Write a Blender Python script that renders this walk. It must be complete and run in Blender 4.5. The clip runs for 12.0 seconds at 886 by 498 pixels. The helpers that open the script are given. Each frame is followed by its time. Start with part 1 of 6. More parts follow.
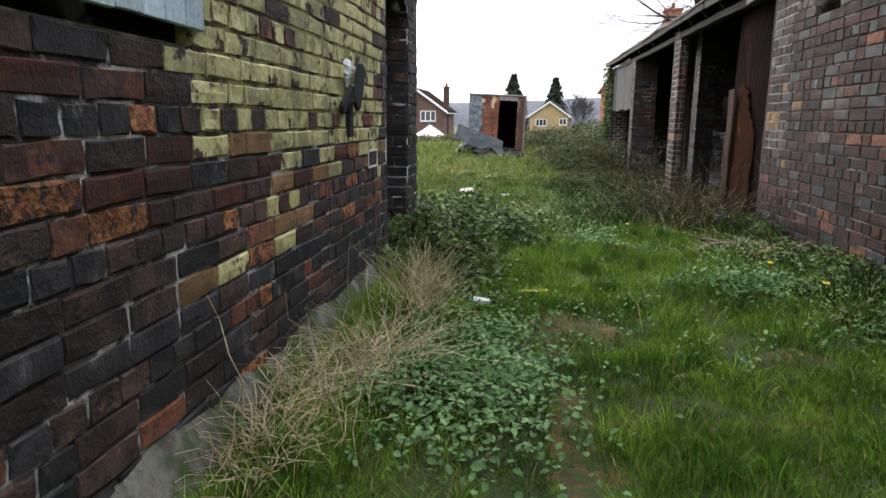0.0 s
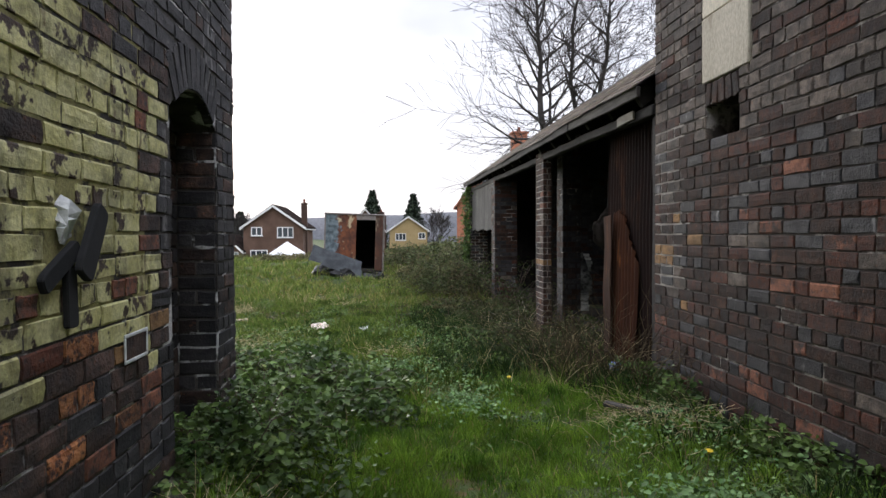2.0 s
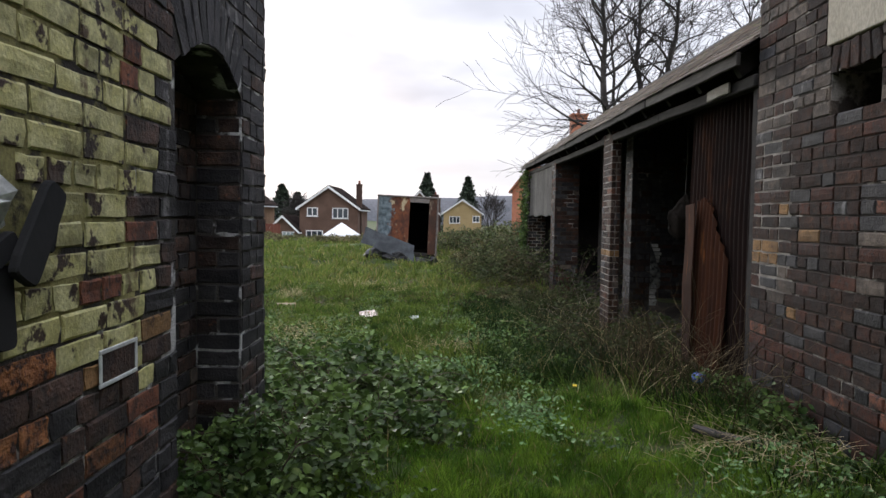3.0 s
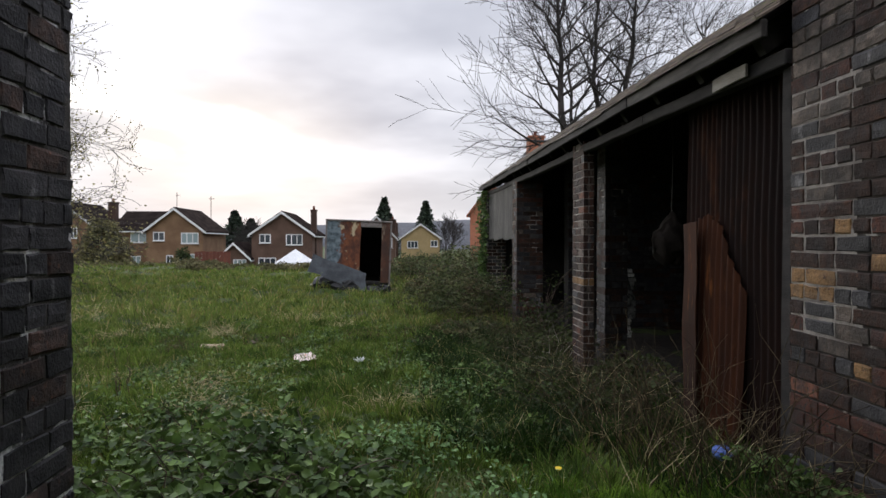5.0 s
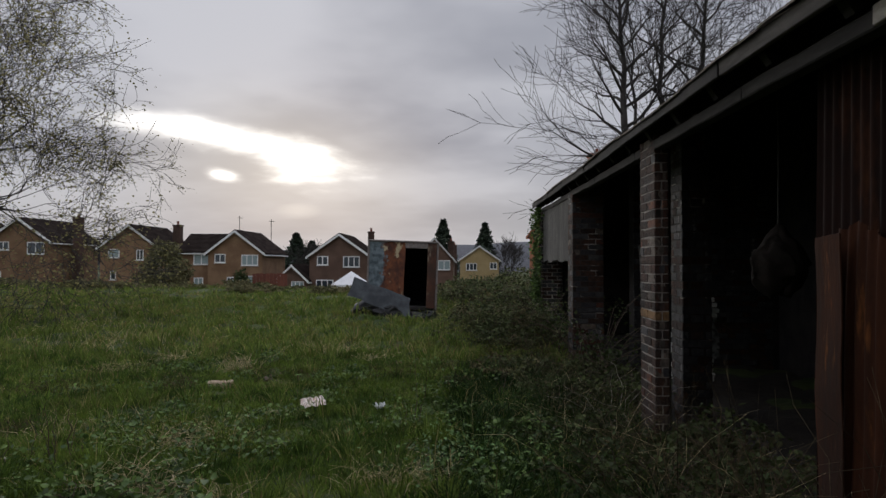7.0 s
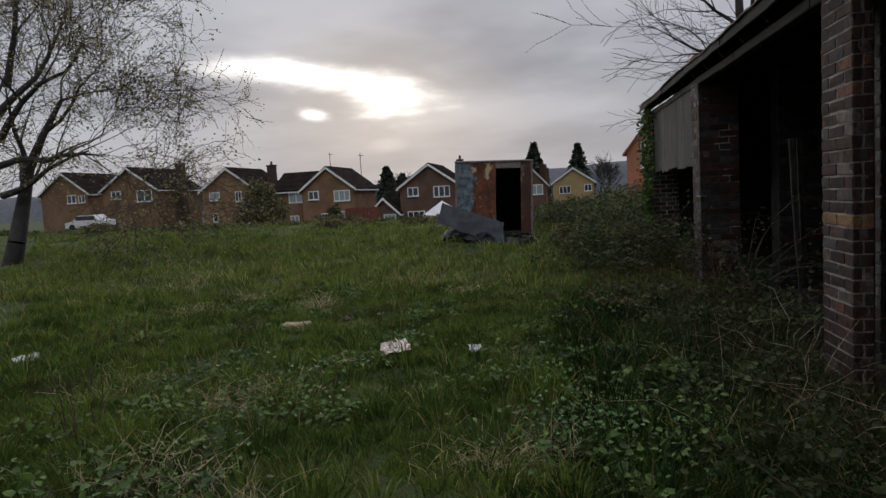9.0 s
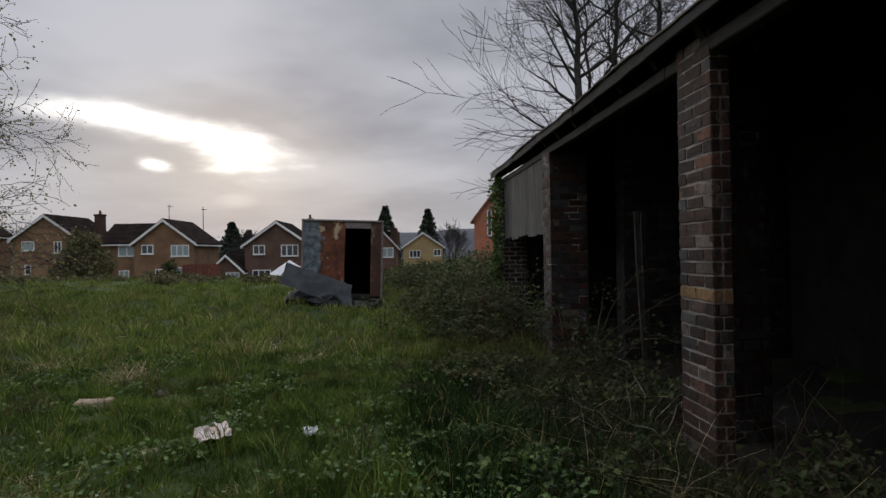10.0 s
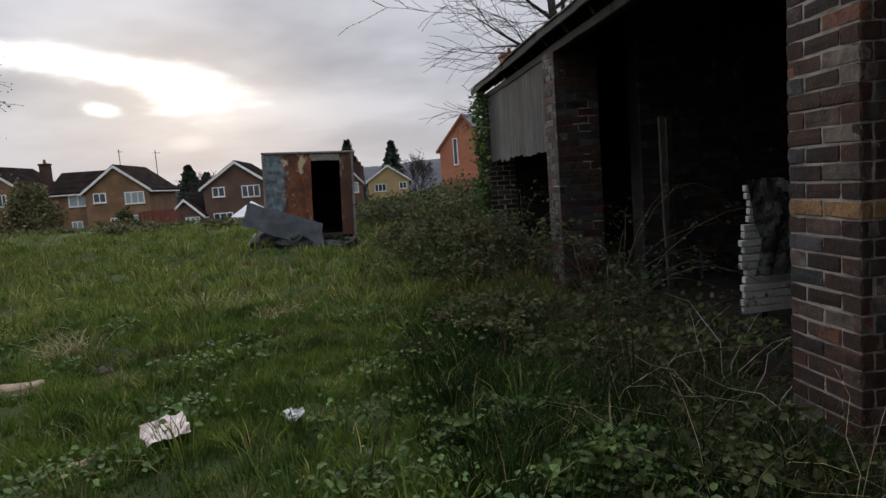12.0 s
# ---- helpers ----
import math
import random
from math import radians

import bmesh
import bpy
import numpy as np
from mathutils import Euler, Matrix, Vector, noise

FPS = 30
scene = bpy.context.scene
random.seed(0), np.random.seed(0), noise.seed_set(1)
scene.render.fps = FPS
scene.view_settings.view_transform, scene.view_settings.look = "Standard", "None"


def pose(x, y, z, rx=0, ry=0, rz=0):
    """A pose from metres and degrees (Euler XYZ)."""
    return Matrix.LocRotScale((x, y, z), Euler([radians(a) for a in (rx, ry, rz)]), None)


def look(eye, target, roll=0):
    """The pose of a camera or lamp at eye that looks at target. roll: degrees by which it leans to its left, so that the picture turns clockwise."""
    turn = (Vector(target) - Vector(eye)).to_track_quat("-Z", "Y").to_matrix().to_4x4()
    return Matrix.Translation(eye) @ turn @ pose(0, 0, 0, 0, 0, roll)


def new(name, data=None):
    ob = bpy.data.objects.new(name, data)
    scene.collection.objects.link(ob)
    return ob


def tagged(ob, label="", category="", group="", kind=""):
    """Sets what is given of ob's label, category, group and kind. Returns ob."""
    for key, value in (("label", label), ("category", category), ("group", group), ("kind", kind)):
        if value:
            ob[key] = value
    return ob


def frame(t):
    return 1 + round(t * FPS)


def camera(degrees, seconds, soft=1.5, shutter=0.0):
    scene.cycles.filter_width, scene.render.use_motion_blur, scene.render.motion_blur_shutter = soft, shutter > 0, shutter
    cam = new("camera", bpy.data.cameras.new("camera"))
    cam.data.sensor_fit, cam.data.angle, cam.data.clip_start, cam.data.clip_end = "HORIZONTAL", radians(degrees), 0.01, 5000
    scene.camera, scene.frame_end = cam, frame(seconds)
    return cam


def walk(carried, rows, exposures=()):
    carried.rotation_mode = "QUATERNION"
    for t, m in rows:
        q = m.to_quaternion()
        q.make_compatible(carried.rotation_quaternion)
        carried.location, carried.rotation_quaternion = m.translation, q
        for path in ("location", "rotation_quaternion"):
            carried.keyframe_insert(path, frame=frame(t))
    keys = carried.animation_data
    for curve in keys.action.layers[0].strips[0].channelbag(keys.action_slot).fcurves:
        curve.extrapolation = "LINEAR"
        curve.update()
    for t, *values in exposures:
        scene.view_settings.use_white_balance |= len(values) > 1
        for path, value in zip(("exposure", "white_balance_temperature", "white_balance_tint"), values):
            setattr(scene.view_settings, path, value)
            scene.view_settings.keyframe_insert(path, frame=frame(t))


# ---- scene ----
cam = camera(68.0, 12.0)
METRES, EYE, TILT, LEAN, TURN = 8.2, 1.5, 0.0, 0.0, 7.5
ROWS = [
    (0.0, 0.0, 0.0, 0.0, 0.1, -11.12, -0.5),
    (0.5, -0.004, 0.0352, 0.0043, -9.45, -8.53, 1.62),
    (1.0, 0.0095, 0.0797, 0.0085, -6.7, -5.53, -2.67),
    (1.5, 0.0197, 0.1212, 0.0141, -8.82, -4.08, -1.62),
    (2.0, 0.0242, 0.1662, 0.023, -11.93, -1.33, 0.24),
    (2.5, 0.0308, 0.2096, 0.0247, -7.39, 0.17, 0.33),
    (4.5, 0.0651, 0.3607, 0.0279, -8.69, -2.47, -3.5),
    (5.0, 0.0715, 0.3965, 0.0278, -10.83, -0.66, -0.02),
    (5.5, 0.0898, 0.4395, 0.0309, -7.42, 0.45, 0.89),
    (6.0, 0.1032, 0.4785, 0.0285, -9.79, -1.28, 1.96),
    (6.5, 0.115, 0.5245, 0.0284, -11.53, 2.7, 0.34),
    (7.0, 0.137, 0.5678, 0.0278, -5.52, 1.27, -0.07),
    (7.5, 0.1521, 0.6147, 0.0219, -2.67, -1.11, 0.7),
    (9.5, 0.1435, 0.7708, 0.0103, -2.7, -5.01, 3.94),
    (10.0, 0.1508, 0.811, 0.0084, -10.54, 0.19, 0.99),
    (10.5, 0.1463, 0.8442, 0.0082, -0.36, -3.39, 1.95),
    (11.0, 0.139, 0.8849, 0.0077, -10.4, -2.0, 4.21),
    (11.5, 0.14, 0.9278, 0.0051, -13.73, -3.89, 5.02),
    (12.0, 0.1453, 0.9656, 0.0026, -13.66, -5.9, 4.11),
]
EXPOSURES = [(0.0, 1.33), (0.5, 1.2), (1.5, 0.95), (2.5, 0.70), (4.5, 0.38), (5.5, 0.03), (6.0, -0.28), (6.5, -0.45), (7.5, -0.65), (9.5, -0.68), (10.5, -0.55), (11.0, -0.6), (12.0, -0.28)]
BETWEEN = [
    (2.7, look((0.016, 1.855, 1.703), (0.006, 3.854, 1.630), 0.3)),
    (4.3, look((0.123, 2.816, 1.866), (0.130, 4.812, 1.738), 2.2)),
    (7.3, look((0.561, 5.050, 1.675), (0.331, 7.037, 1.636), -1.8)),
    (7.7, look((0.577, 5.380, 1.658), (0.507, 7.379, 1.697), 0.6)),
    (9.3, look((0.345, 6.278, 1.585), (-0.036, 8.232, 1.400), -3.7)),
]
MAIN = [(t, pose(0, 0, EYE, TILT, LEAN, TURN) @ pose(METRES * x, METRES * y, METRES * z, 90 + pitch, roll, yaw)) for t, x, y, z, yaw, pitch, roll in ROWS]
walk(cam, sorted(MAIN + BETWEEN, key=lambda row: row[0]), EXPOSURES)

# ---- world: overcast evening sky with a bright break low in front ----
SUN_AZ, SUN_EL = 14.0, 8.5          # degrees to the left of +y, above the horizon
SUN = Vector((-math.sin(radians(SUN_AZ)) * math.cos(radians(SUN_EL)), math.cos(radians(SUN_AZ)) * math.cos(radians(SUN_EL)), math.sin(radians(SUN_EL))))


class Nodes:
    """Short hand for making node trees."""

    def __init__(self, tree, fresh=True):
        self.tree = tree
        if fresh:
            tree.nodes.clear()

    def add(self, kind, **props):
        n = self.tree.nodes.new(kind)
        for key, value in props.items():
            setattr(n, key, value)
        return n

    def put(self, socket, value):
        if isinstance(value, bpy.types.NodeSocket):
            self.tree.links.new(value, socket)
        else:
            socket.default_value = value

    def math(self, op, a, b=0.0, clamp=False):
        n = self.add("ShaderNodeMath", operation=op, use_clamp=clamp)
        self.put(n.inputs[0], a)
        self.put(n.inputs[1], b)
        return n.outputs[0]

    def vec(self, op, a, b=(0, 0, 0)):
        n = self.add("ShaderNodeVectorMath", operation=op)
        self.put(n.inputs[0], a)
        self.put(n.inputs[1], b)
        return n.outputs["Value"] if op in ("LENGTH", "DOT_PRODUCT") else n.outputs[0]

    def noise(self, vector, scale, detail=4.0, rough=0.55):
        n = self.add("ShaderNodeTexNoise")
        self.put(n.inputs["Vector"], vector)
        self.put(n.inputs["Scale"], scale)
        self.put(n.inputs["Detail"], detail)
        self.put(n.inputs["Roughness"], rough)
        return n.outputs["Fac"]

    def span(self, value, a, b, lo=0.0, hi=1.0):
        n = self.add("ShaderNodeMapRange", interpolation_type="SMOOTHSTEP")
        for k, v in zip(range(5), (value, a, b, lo, hi)):
            self.put(n.inputs[k], v)
        return n.outputs[0]

    def mix(self, fac, a, b, blend="MIX"):
        n = self.add("ShaderNodeMix", data_type="RGBA", blend_type=blend)
        self.put(n.inputs[0], fac)
        for k, v in ((6, a), (7, b)):
            self.put(n.inputs[k], (*v, 1) if isinstance(v, tuple) and len(v) == 3 else v)
        return n.outputs[2]


def make_world():
    world = bpy.data.worlds.new("overcast_sky")
    world.use_nodes = True
    n = Nodes(world.node_tree)
    sky = n.add("ShaderNodeTexSky", sky_type="NISHITA", sun_disc=False, sun_elevation=radians(SUN_EL), sun_rotation=radians(-SUN_AZ), air_density=1.5, dust_density=3.0)
    clear = n.mix(1.0, sky.outputs[0], (0.07, 0.07, 0.07), "MULTIPLY")
    way = n.add("ShaderNodeTexCoord").outputs["Generated"]
    sep = n.add("ShaderNodeSeparateXYZ")
    n.put(sep.inputs[0], way)
    up = n.math("MAXIMUM", sep.outputs[2], 0.0)
    low = n.math("ADD", up, 0.16)
    flat = n.add("ShaderNodeCombineXYZ")
    n.put(flat.inputs[0], n.math("DIVIDE", sep.outputs[0], low))
    n.put(flat.inputs[1], n.math("DIVIDE", sep.outputs[1], low))
    flat.inputs[2].default_value = 3.3
    big = n.noise(flat.outputs[0], 0.62, 4.0, 0.5)
    fine = n.noise(n.vec("ADD", flat.outputs[0], (4.0, 1.0, 0.0)), 1.9, 4.0, 0.5)
    cover = n.math("ADD", n.math("MULTIPLY", big, 0.8), n.math("MULTIPLY", fine, 0.2))
    cloud = n.mix(n.span(cover, 0.38, 0.62), (0.47, 0.495, 0.585), (0.86, 0.88, 0.97))
    cloud = n.mix(n.span(up, 0.20, 0.0, 0.0, 0.7), cloud, (0.70, 0.70, 0.725))
    # the ragged break in the cloud before the sun: a bright gap, a thin tail up to the left, two small rents
    turn = n.math("MULTIPLY", n.math("ARCTAN2", n.math("MULTIPLY", sep.outputs[0], -1.0), sep.outputs[1]), 57.3)
    rise = n.math("MULTIPLY", n.math("ARCSINE", sep.outputs[2]), 57.3)
    rag = n.math("SUBTRACT", n.noise(flat.outputs[0], 2.6, 5.0, 0.55), 0.5)

    def rent(az, el, wide, high, slope):
        da = n.math("SUBTRACT", turn, az)
        de = n.math("SUBTRACT", n.math("SUBTRACT", rise, el), n.math("MULTIPLY", da, slope))
        a, b = n.math("DIVIDE", da, wide), n.math("DIVIDE", de, high)
        return n.math("SUBTRACT", 1.0, n.math("SQRT", n.math("ADD", n.math("MULTIPLY", a, a), n.math("MULTIPLY", b, b))))

    gap = rent(14.0, 8.4, 4.0, 1.9, 0.14)
    for more in (rent(21.5, 10.5, 7.5, 1.15, 0.10), rent(20.6, 7.3, 1.3, 0.6, 0.1)):
        gap = n.math("MAXIMUM", gap, more)
    ragged = n.math("ADD", gap, n.math("MULTIPLY", rag, 2.0))
    core = n.math("POWER", n.span(ragged, -0.75, 1.0), 2.2)
    halo = n.span(n.math("MAXIMUM", rent(16.0, 8.6, 17.0, 8.0, 0.1), rent(14.4, 4.6, 4.0, 1.5, 0.0)), 0.0, 1.0)
    glow = n.mix(1.0, n.mix(core, (0, 0, 0), (2.6, 2.5, 2.3)), n.mix(halo, (0, 0, 0), (0.34, 0.30, 0.22)), "ADD")
    cloud = n.mix(1.0, cloud, glow, "ADD")
    cloud = n.mix(1.0, cloud, n.mix(n.span(up, 0.34, 0.9), (1, 1, 1), (2.5, 2.5, 2.55)), "MULTIPLY")
    final = n.mix(0.96, clear, cloud)
    back = n.add("ShaderNodeBackground")
    n.put(back.inputs[0], final)
    back.inputs[1].default_value = 1.0
    out = n.add("ShaderNodeOutputWorld")
    n.put(out.inputs[0], back.outputs[0])
    scene.world = world


make_world()
sun = new("sun", bpy.data.lights.new("sun", "SUN"))
sun.data.energy, sun.data.angle, sun.data.color = 0.6, radians(14), (1.0, 0.95, 0.88)
sun.matrix_world = look(SUN * 100, (0, 0, 0))


# ---- materials ----
def material(name, a, b, scale=6.0, fine=60.0, rough=0.85, metal=0.0, bump=0.25, spread=0.35, spots=None, spot_at=(0.58, 0.7), spot_scale=None, stretch=(1, 1, 1), depth=0.01, gloss=0.35, soot=0.0, thin=0.0, streak=None, dry=0.0):
    """Two colours mixed by broad noise, grain on top, a random shift for each piece, and optional spots of a third colour."""
    m = bpy.data.materials.new(name)
    m.use_nodes = True
    n = Nodes(m.node_tree)
    place = n.add("ShaderNodeTexCoord").outputs["Object"]
    lot = n.add("ShaderNodeObjectInfo").outputs["Random"]
    island = n.add("ShaderNodeNewGeometry").outputs["Random Per Island"]
    chance = n.math("FRACT", n.math("ADD", lot, island))
    shift = n.math("MULTIPLY", chance, 37.0)
    comb = n.add("ShaderNodeCombineXYZ")
    for k in range(3):
        n.put(comb.inputs[k], n.math("MULTIPLY", lot, 31.0 + 7 * k))
    where = n.vec("MULTIPLY", n.vec("ADD", place, comb.outputs[0]), stretch)
    broad = n.noise(where, scale, 4.0, 0.6)
    grain = n.noise(where, fine, 3.0, 0.65)
    colour = n.mix(n.span(broad, 0.32, 0.68), a, b)
    if spots:
        mask = n.span(n.noise(n.vec("ADD", where, (7.1, 3.3, 1.7)), spot_scale or scale * 2.2, 5.0, 0.62), spot_at[0], spot_at[1])
        colour = n.mix(mask, colour, spots)
    if dry:
        colour = n.mix(n.math("GREATER_THAN", n.math("FRACT", n.math("MULTIPLY", chance, 7.3)), 1.0 - dry), colour, (0.30, 0.245, 0.11))
    level = n.math("MULTIPLY", n.span(grain, 0.2, 0.8, 0.72, 1.25), n.math("ADD", 1.0 - spread / 2, n.math("MULTIPLY", chance, spread)))
    grey = n.add("ShaderNodeCombineXYZ")
    for k in range(3):
        n.put(grey.inputs[k], level)
    colour = n.mix(1.0, colour, grey.outputs[0], "MULTIPLY")
    if soot:
        spot = n.add("ShaderNodeNewGeometry").outputs["Position"]
        stain = n.math("ADD", n.math("MULTIPLY", n.noise(spot, 2.3, 6.0, 0.65), 0.6), n.math("MULTIPLY", n.noise(spot, 14.0, 4.0, 0.6), 0.4))
        colour = n.mix(n.span(stain, 0.46, 0.57, 0.0, soot), colour, (0.022, 0.021, 0.020))
    if streak:
        spot = n.add("ShaderNodeNewGeometry").outputs["Position"]
        run = n.math("ADD", n.math("MULTIPLY", n.noise(n.vec("MULTIPLY", spot, (7, 7, 0.9)), 1.0, 4.0, 0.6), 0.7), n.math("MULTIPLY", n.noise(spot, 18.0, 3.0), 0.3))
        colour = n.mix(n.span(run, 0.58, 0.68), colour, streak)
    b_node = n.add("ShaderNodeBsdfPrincipled")
    n.put(b_node.inputs["Base Color"], colour)
    n.put(b_node.inputs["Roughness"], n.span(grain, 0.2, 0.8, max(rough - 0.12, 0.03), min(rough + 0.1, 1.0)))
    b_node.inputs["Metallic"].default_value = metal
    b_node.inputs["Specular IOR Level"].default_value = gloss
    if bump:
        bm_node = n.add("ShaderNodeBump")
        bm_node.inputs["Strength"].default_value = bump
        bm_node.inputs["Distance"].default_value = depth
        n.put(bm_node.inputs["Height"], n.math("ADD", n.math("MULTIPLY", grain, 0.5), broad))
        n.put(b_node.inputs["Normal"], bm_node.outputs[0])
    out = n.add("ShaderNodeOutputMaterial")
    result = b_node.outputs[0]
    if thin:
        through_light = n.add("ShaderNodeBsdfTranslucent")
        n.put(through_light.inputs[0], colour)
        both = n.add("ShaderNodeMixShader")
        both.inputs[0].default_value = thin
        n.put(both.inputs[1], result)
        n.put(both.inputs[2], through_light.outputs[0])
        result = both.outputs[0]
    n.put(out.inputs[0], result)
    return m


def pane_material(name, colour, rough=0.06):
    m = bpy.data.materials.new(name)
    m.use_nodes = True
    n = Nodes(m.node_tree)
    b_node = n.add("ShaderNodeBsdfPrincipled")
    b_node.inputs["Base Color"].default_value = (*colour, 1)
    b_node.inputs["Roughness"].default_value = rough
    b_node.inputs["Specular IOR Level"].default_value = 0.7
    out = n.add("ShaderNodeOutputMaterial")
    n.put(out.inputs[0], b_node.outputs[0])
    return m


# bricks
YELLOW = material("yellow_painted_brick", (0.47, 0.44, 0.18), (0.60, 0.57, 0.29), 9, 70, 0.75, bump=0.7, spread=0.25, spots=(0.055, 0.036, 0.026), spot_at=(0.57, 0.62), spot_scale=9, soot=0.5, streak=(0.13, 0.09, 0.05))
DARK = material("sooty_brick", (0.030, 0.022, 0.019), (0.090, 0.054, 0.040), 11, 70, 0.85, bump=1.0, spread=1.0, spots=(0.20, 0.085, 0.045), spot_at=(0.60, 0.74), soot=0.5, depth=0.014)
BLACK = material("black_brick", (0.018, 0.018, 0.020), (0.045, 0.042, 0.042), 10, 80, 0.75, bump=0.8, spread=0.9, spots=(0.16, 0.15, 0.145), spot_at=(0.68, 0.78), streak=(0.17, 0.165, 0.16))
RED = material("red_brown_brick", (0.13, 0.050, 0.030), (0.22, 0.088, 0.048), 14, 80, 0.85, bump=0.8, spread=0.7, spots=(0.04, 0.03, 0.03), spot_at=(0.52, 0.68), soot=0.75)
ORANGE = material("spalled_orange_brick", (0.26, 0.095, 0.036), (0.44, 0.19, 0.075), 14, 60, 0.95, bump=1.0, spread=0.6, spots=(0.060, 0.032, 0.024), spot_at=(0.48, 0.60), soot=0.6, depth=0.018)
GREYB = material("grey_weathered_brick", (0.070, 0.055, 0.044), (0.140, 0.110, 0.086), 12, 80, 0.85, bump=0.9, spread=0.8, spots=(0.16, 0.080, 0.048), spot_at=(0.62, 0.78), soot=0.5)
BROWN = material("old_brown_brick", (0.019, 0.010, 0.0065), (0.052, 0.023, 0.013), 13, 80, 0.88, bump=0.9, spread=1.0, spots=(0.12, 0.052, 0.030), spot_at=(0.60, 0.75), soot=0.5)
MAROON = material("maroon_brick", (0.046, 0.016, 0.009), (0.085, 0.028, 0.015), 14, 80, 0.85, bump=0.8, spread=0.7, spots=(0.03, 0.022, 0.020), spot_at=(0.52, 0.68), soot=0.5)
BUFF = material("buff_brick", (0.21, 0.12, 0.05), (0.29, 0.165, 0.07), 10, 80, 0.9, bump=0.8, spread=0.3, spots=(0.08, 0.045, 0.03), soot=0.4)
MORTAR_L = material("sooty_mortar", (0.030, 0.027, 0.024), (0.085, 0.078, 0.068), 5, 90, 0.95, bump=0.9, spots=(0.55, 0.55, 0.53), spot_at=(0.52, 0.60), spot_scale=4.5, depth=0.015)
MORTAR_R = material("lime_mortar", (0.020, 0.016, 0.013), (0.055, 0.045, 0.036), 1.6, 90, 0.95, bump=0.8, spots=(0.32, 0.295, 0.26), spot_at=(0.55, 0.64), spot_scale=3.4)
MORTAR_P = material("pale_pillar_mortar", (0.15, 0.132, 0.115), (0.33, 0.30, 0.26), 5, 90, 0.95, bump=0.6)
MORTAR_Y = material("painted_mortar", (0.17, 0.155, 0.06), (0.30, 0.275, 0.11), 7, 90, 0.95, bump=0.6, spots=(0.03, 0.027, 0.022), spot_at=(0.47, 0.58), spot_scale=6)
RENDER = material("mossy_cement_render", (0.040, 0.042, 0.026), (0.150, 0.142, 0.112), 9, 50, 0.95, bump=1.0, spots=(0.038, 0.058, 0.014), spot_scale=6, spot_at=(0.44, 0.56), depth=0.03, stretch=(1, 1, 0.6))
# brick colour lowered to paint the unlit depth of the shed
SHED_IN = material("shade_dark_shed_brick", (0.012, 0.011, 0.011), (0.03, 0.026, 0.024), 3, 40, 0.95, bump=0.4)
# metal, wood
# rust colours lowered to hold the weaker light at the shed front
RUST = material("shade_dark_rusted_iron", (0.019, 0.0085, 0.0055), (0.011, 0.007, 0.006), 1.6, 40, 0.9, metal=0.0, bump=0.4, spots=(0.060, 0.022, 0.009), spot_at=(0.56, 0.72), spot_scale=2.3, stretch=(1, 1, 0.3), gloss=0.12)
RUST_HOT = material("orange_rusted_iron", (0.060, 0.021, 0.009), (0.028, 0.013, 0.008), 3.0, 40, 0.9, bump=0.5, spots=(0.15, 0.055, 0.017), spot_at=(0.60, 0.7), stretch=(1, 1, 0.22), gloss=0.12)
OLDWOOD = material("weathered_grey_timber", (0.034, 0.030, 0.026), (0.080, 0.072, 0.062), 3, 60, 0.9, bump=0.5, spread=0.5, spots=(0.04, 0.035, 0.03), stretch=(6, 0.7, 6))
PLANKS = material("silvered_vertical_boards", (0.045, 0.042, 0.038), (0.10, 0.095, 0.085), 4, 60, 0.9, bump=0.5, spread=0.45, spots=(0.045, 0.04, 0.035), stretch=(6, 6, 0.5))
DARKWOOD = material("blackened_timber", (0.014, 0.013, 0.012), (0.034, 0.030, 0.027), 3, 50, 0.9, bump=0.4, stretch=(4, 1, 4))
PALEWOOD = material("pale_split_timber", (0.28, 0.25, 0.21), (0.38, 0.35, 0.30), 4, 60, 0.85, bump=0.3, stretch=(5, 1, 5))
BOARD = material("pale_boarding", (0.40, 0.35, 0.26), (0.50, 0.45, 0.35), 2.0, 60, 0.8, bump=0.2, spots=(0.30, 0.25, 0.18), spot_scale=5, stretch=(1, 1, 0.5))
BLUEPAINT = material("pale_blue_painted_boards", (0.46, 0.58, 0.62), (0.54, 0.66, 0.70), 3, 60, 0.6, bump=0.2, spots=(0.32, 0.36, 0.36), spot_at=(0.64, 0.75))
BLUEGREY = material("flaking_blue_grey_panel", (0.16, 0.21, 0.24), (0.24, 0.30, 0.33), 2.5, 30, 0.6, bump=0.3, spots=(0.17, 0.085, 0.045), spot_scale=1.8, spot_at=(0.56, 0.66), stretch=(1, 1, 0.5))
RUSTPANEL = material("rusted_van_panel", (0.105, 0.046, 0.027), (0.060, 0.034, 0.025), 4.0, 30, 0.85, bump=0.5, spots=(0.22, 0.17, 0.12), spot_scale=3.5, spot_at=(0.56, 0.66), stretch=(1, 1, 0.5))
FRAMEMETAL = material("weathered_grey_frame", (0.16, 0.14, 0.13), (0.25, 0.22, 0.20), 6, 50, 0.6, bump=0.2, spots=(0.13, 0.06, 0.03))
SHEETMETAL = material("dull_galvanised_sheet", (0.026, 0.030, 0.033), (0.058, 0.065, 0.070), 3.5, 40, 0.65, metal=0.1, bump=0.4, spots=(0.20, 0.21, 0.22), spot_at=(0.67, 0.74), gloss=0.25)
VANFRONT = material("rusted_blue_van_front", (0.19, 0.066, 0.029), (0.070, 0.030, 0.020), 5.0, 30, 0.85, bump=0.6, spots=(0.42, 0.34, 0.21), spot_scale=3.0, spot_at=(0.55, 0.62), stretch=(1, 1, 0.7), streak=(0.050, 0.026, 0.020))
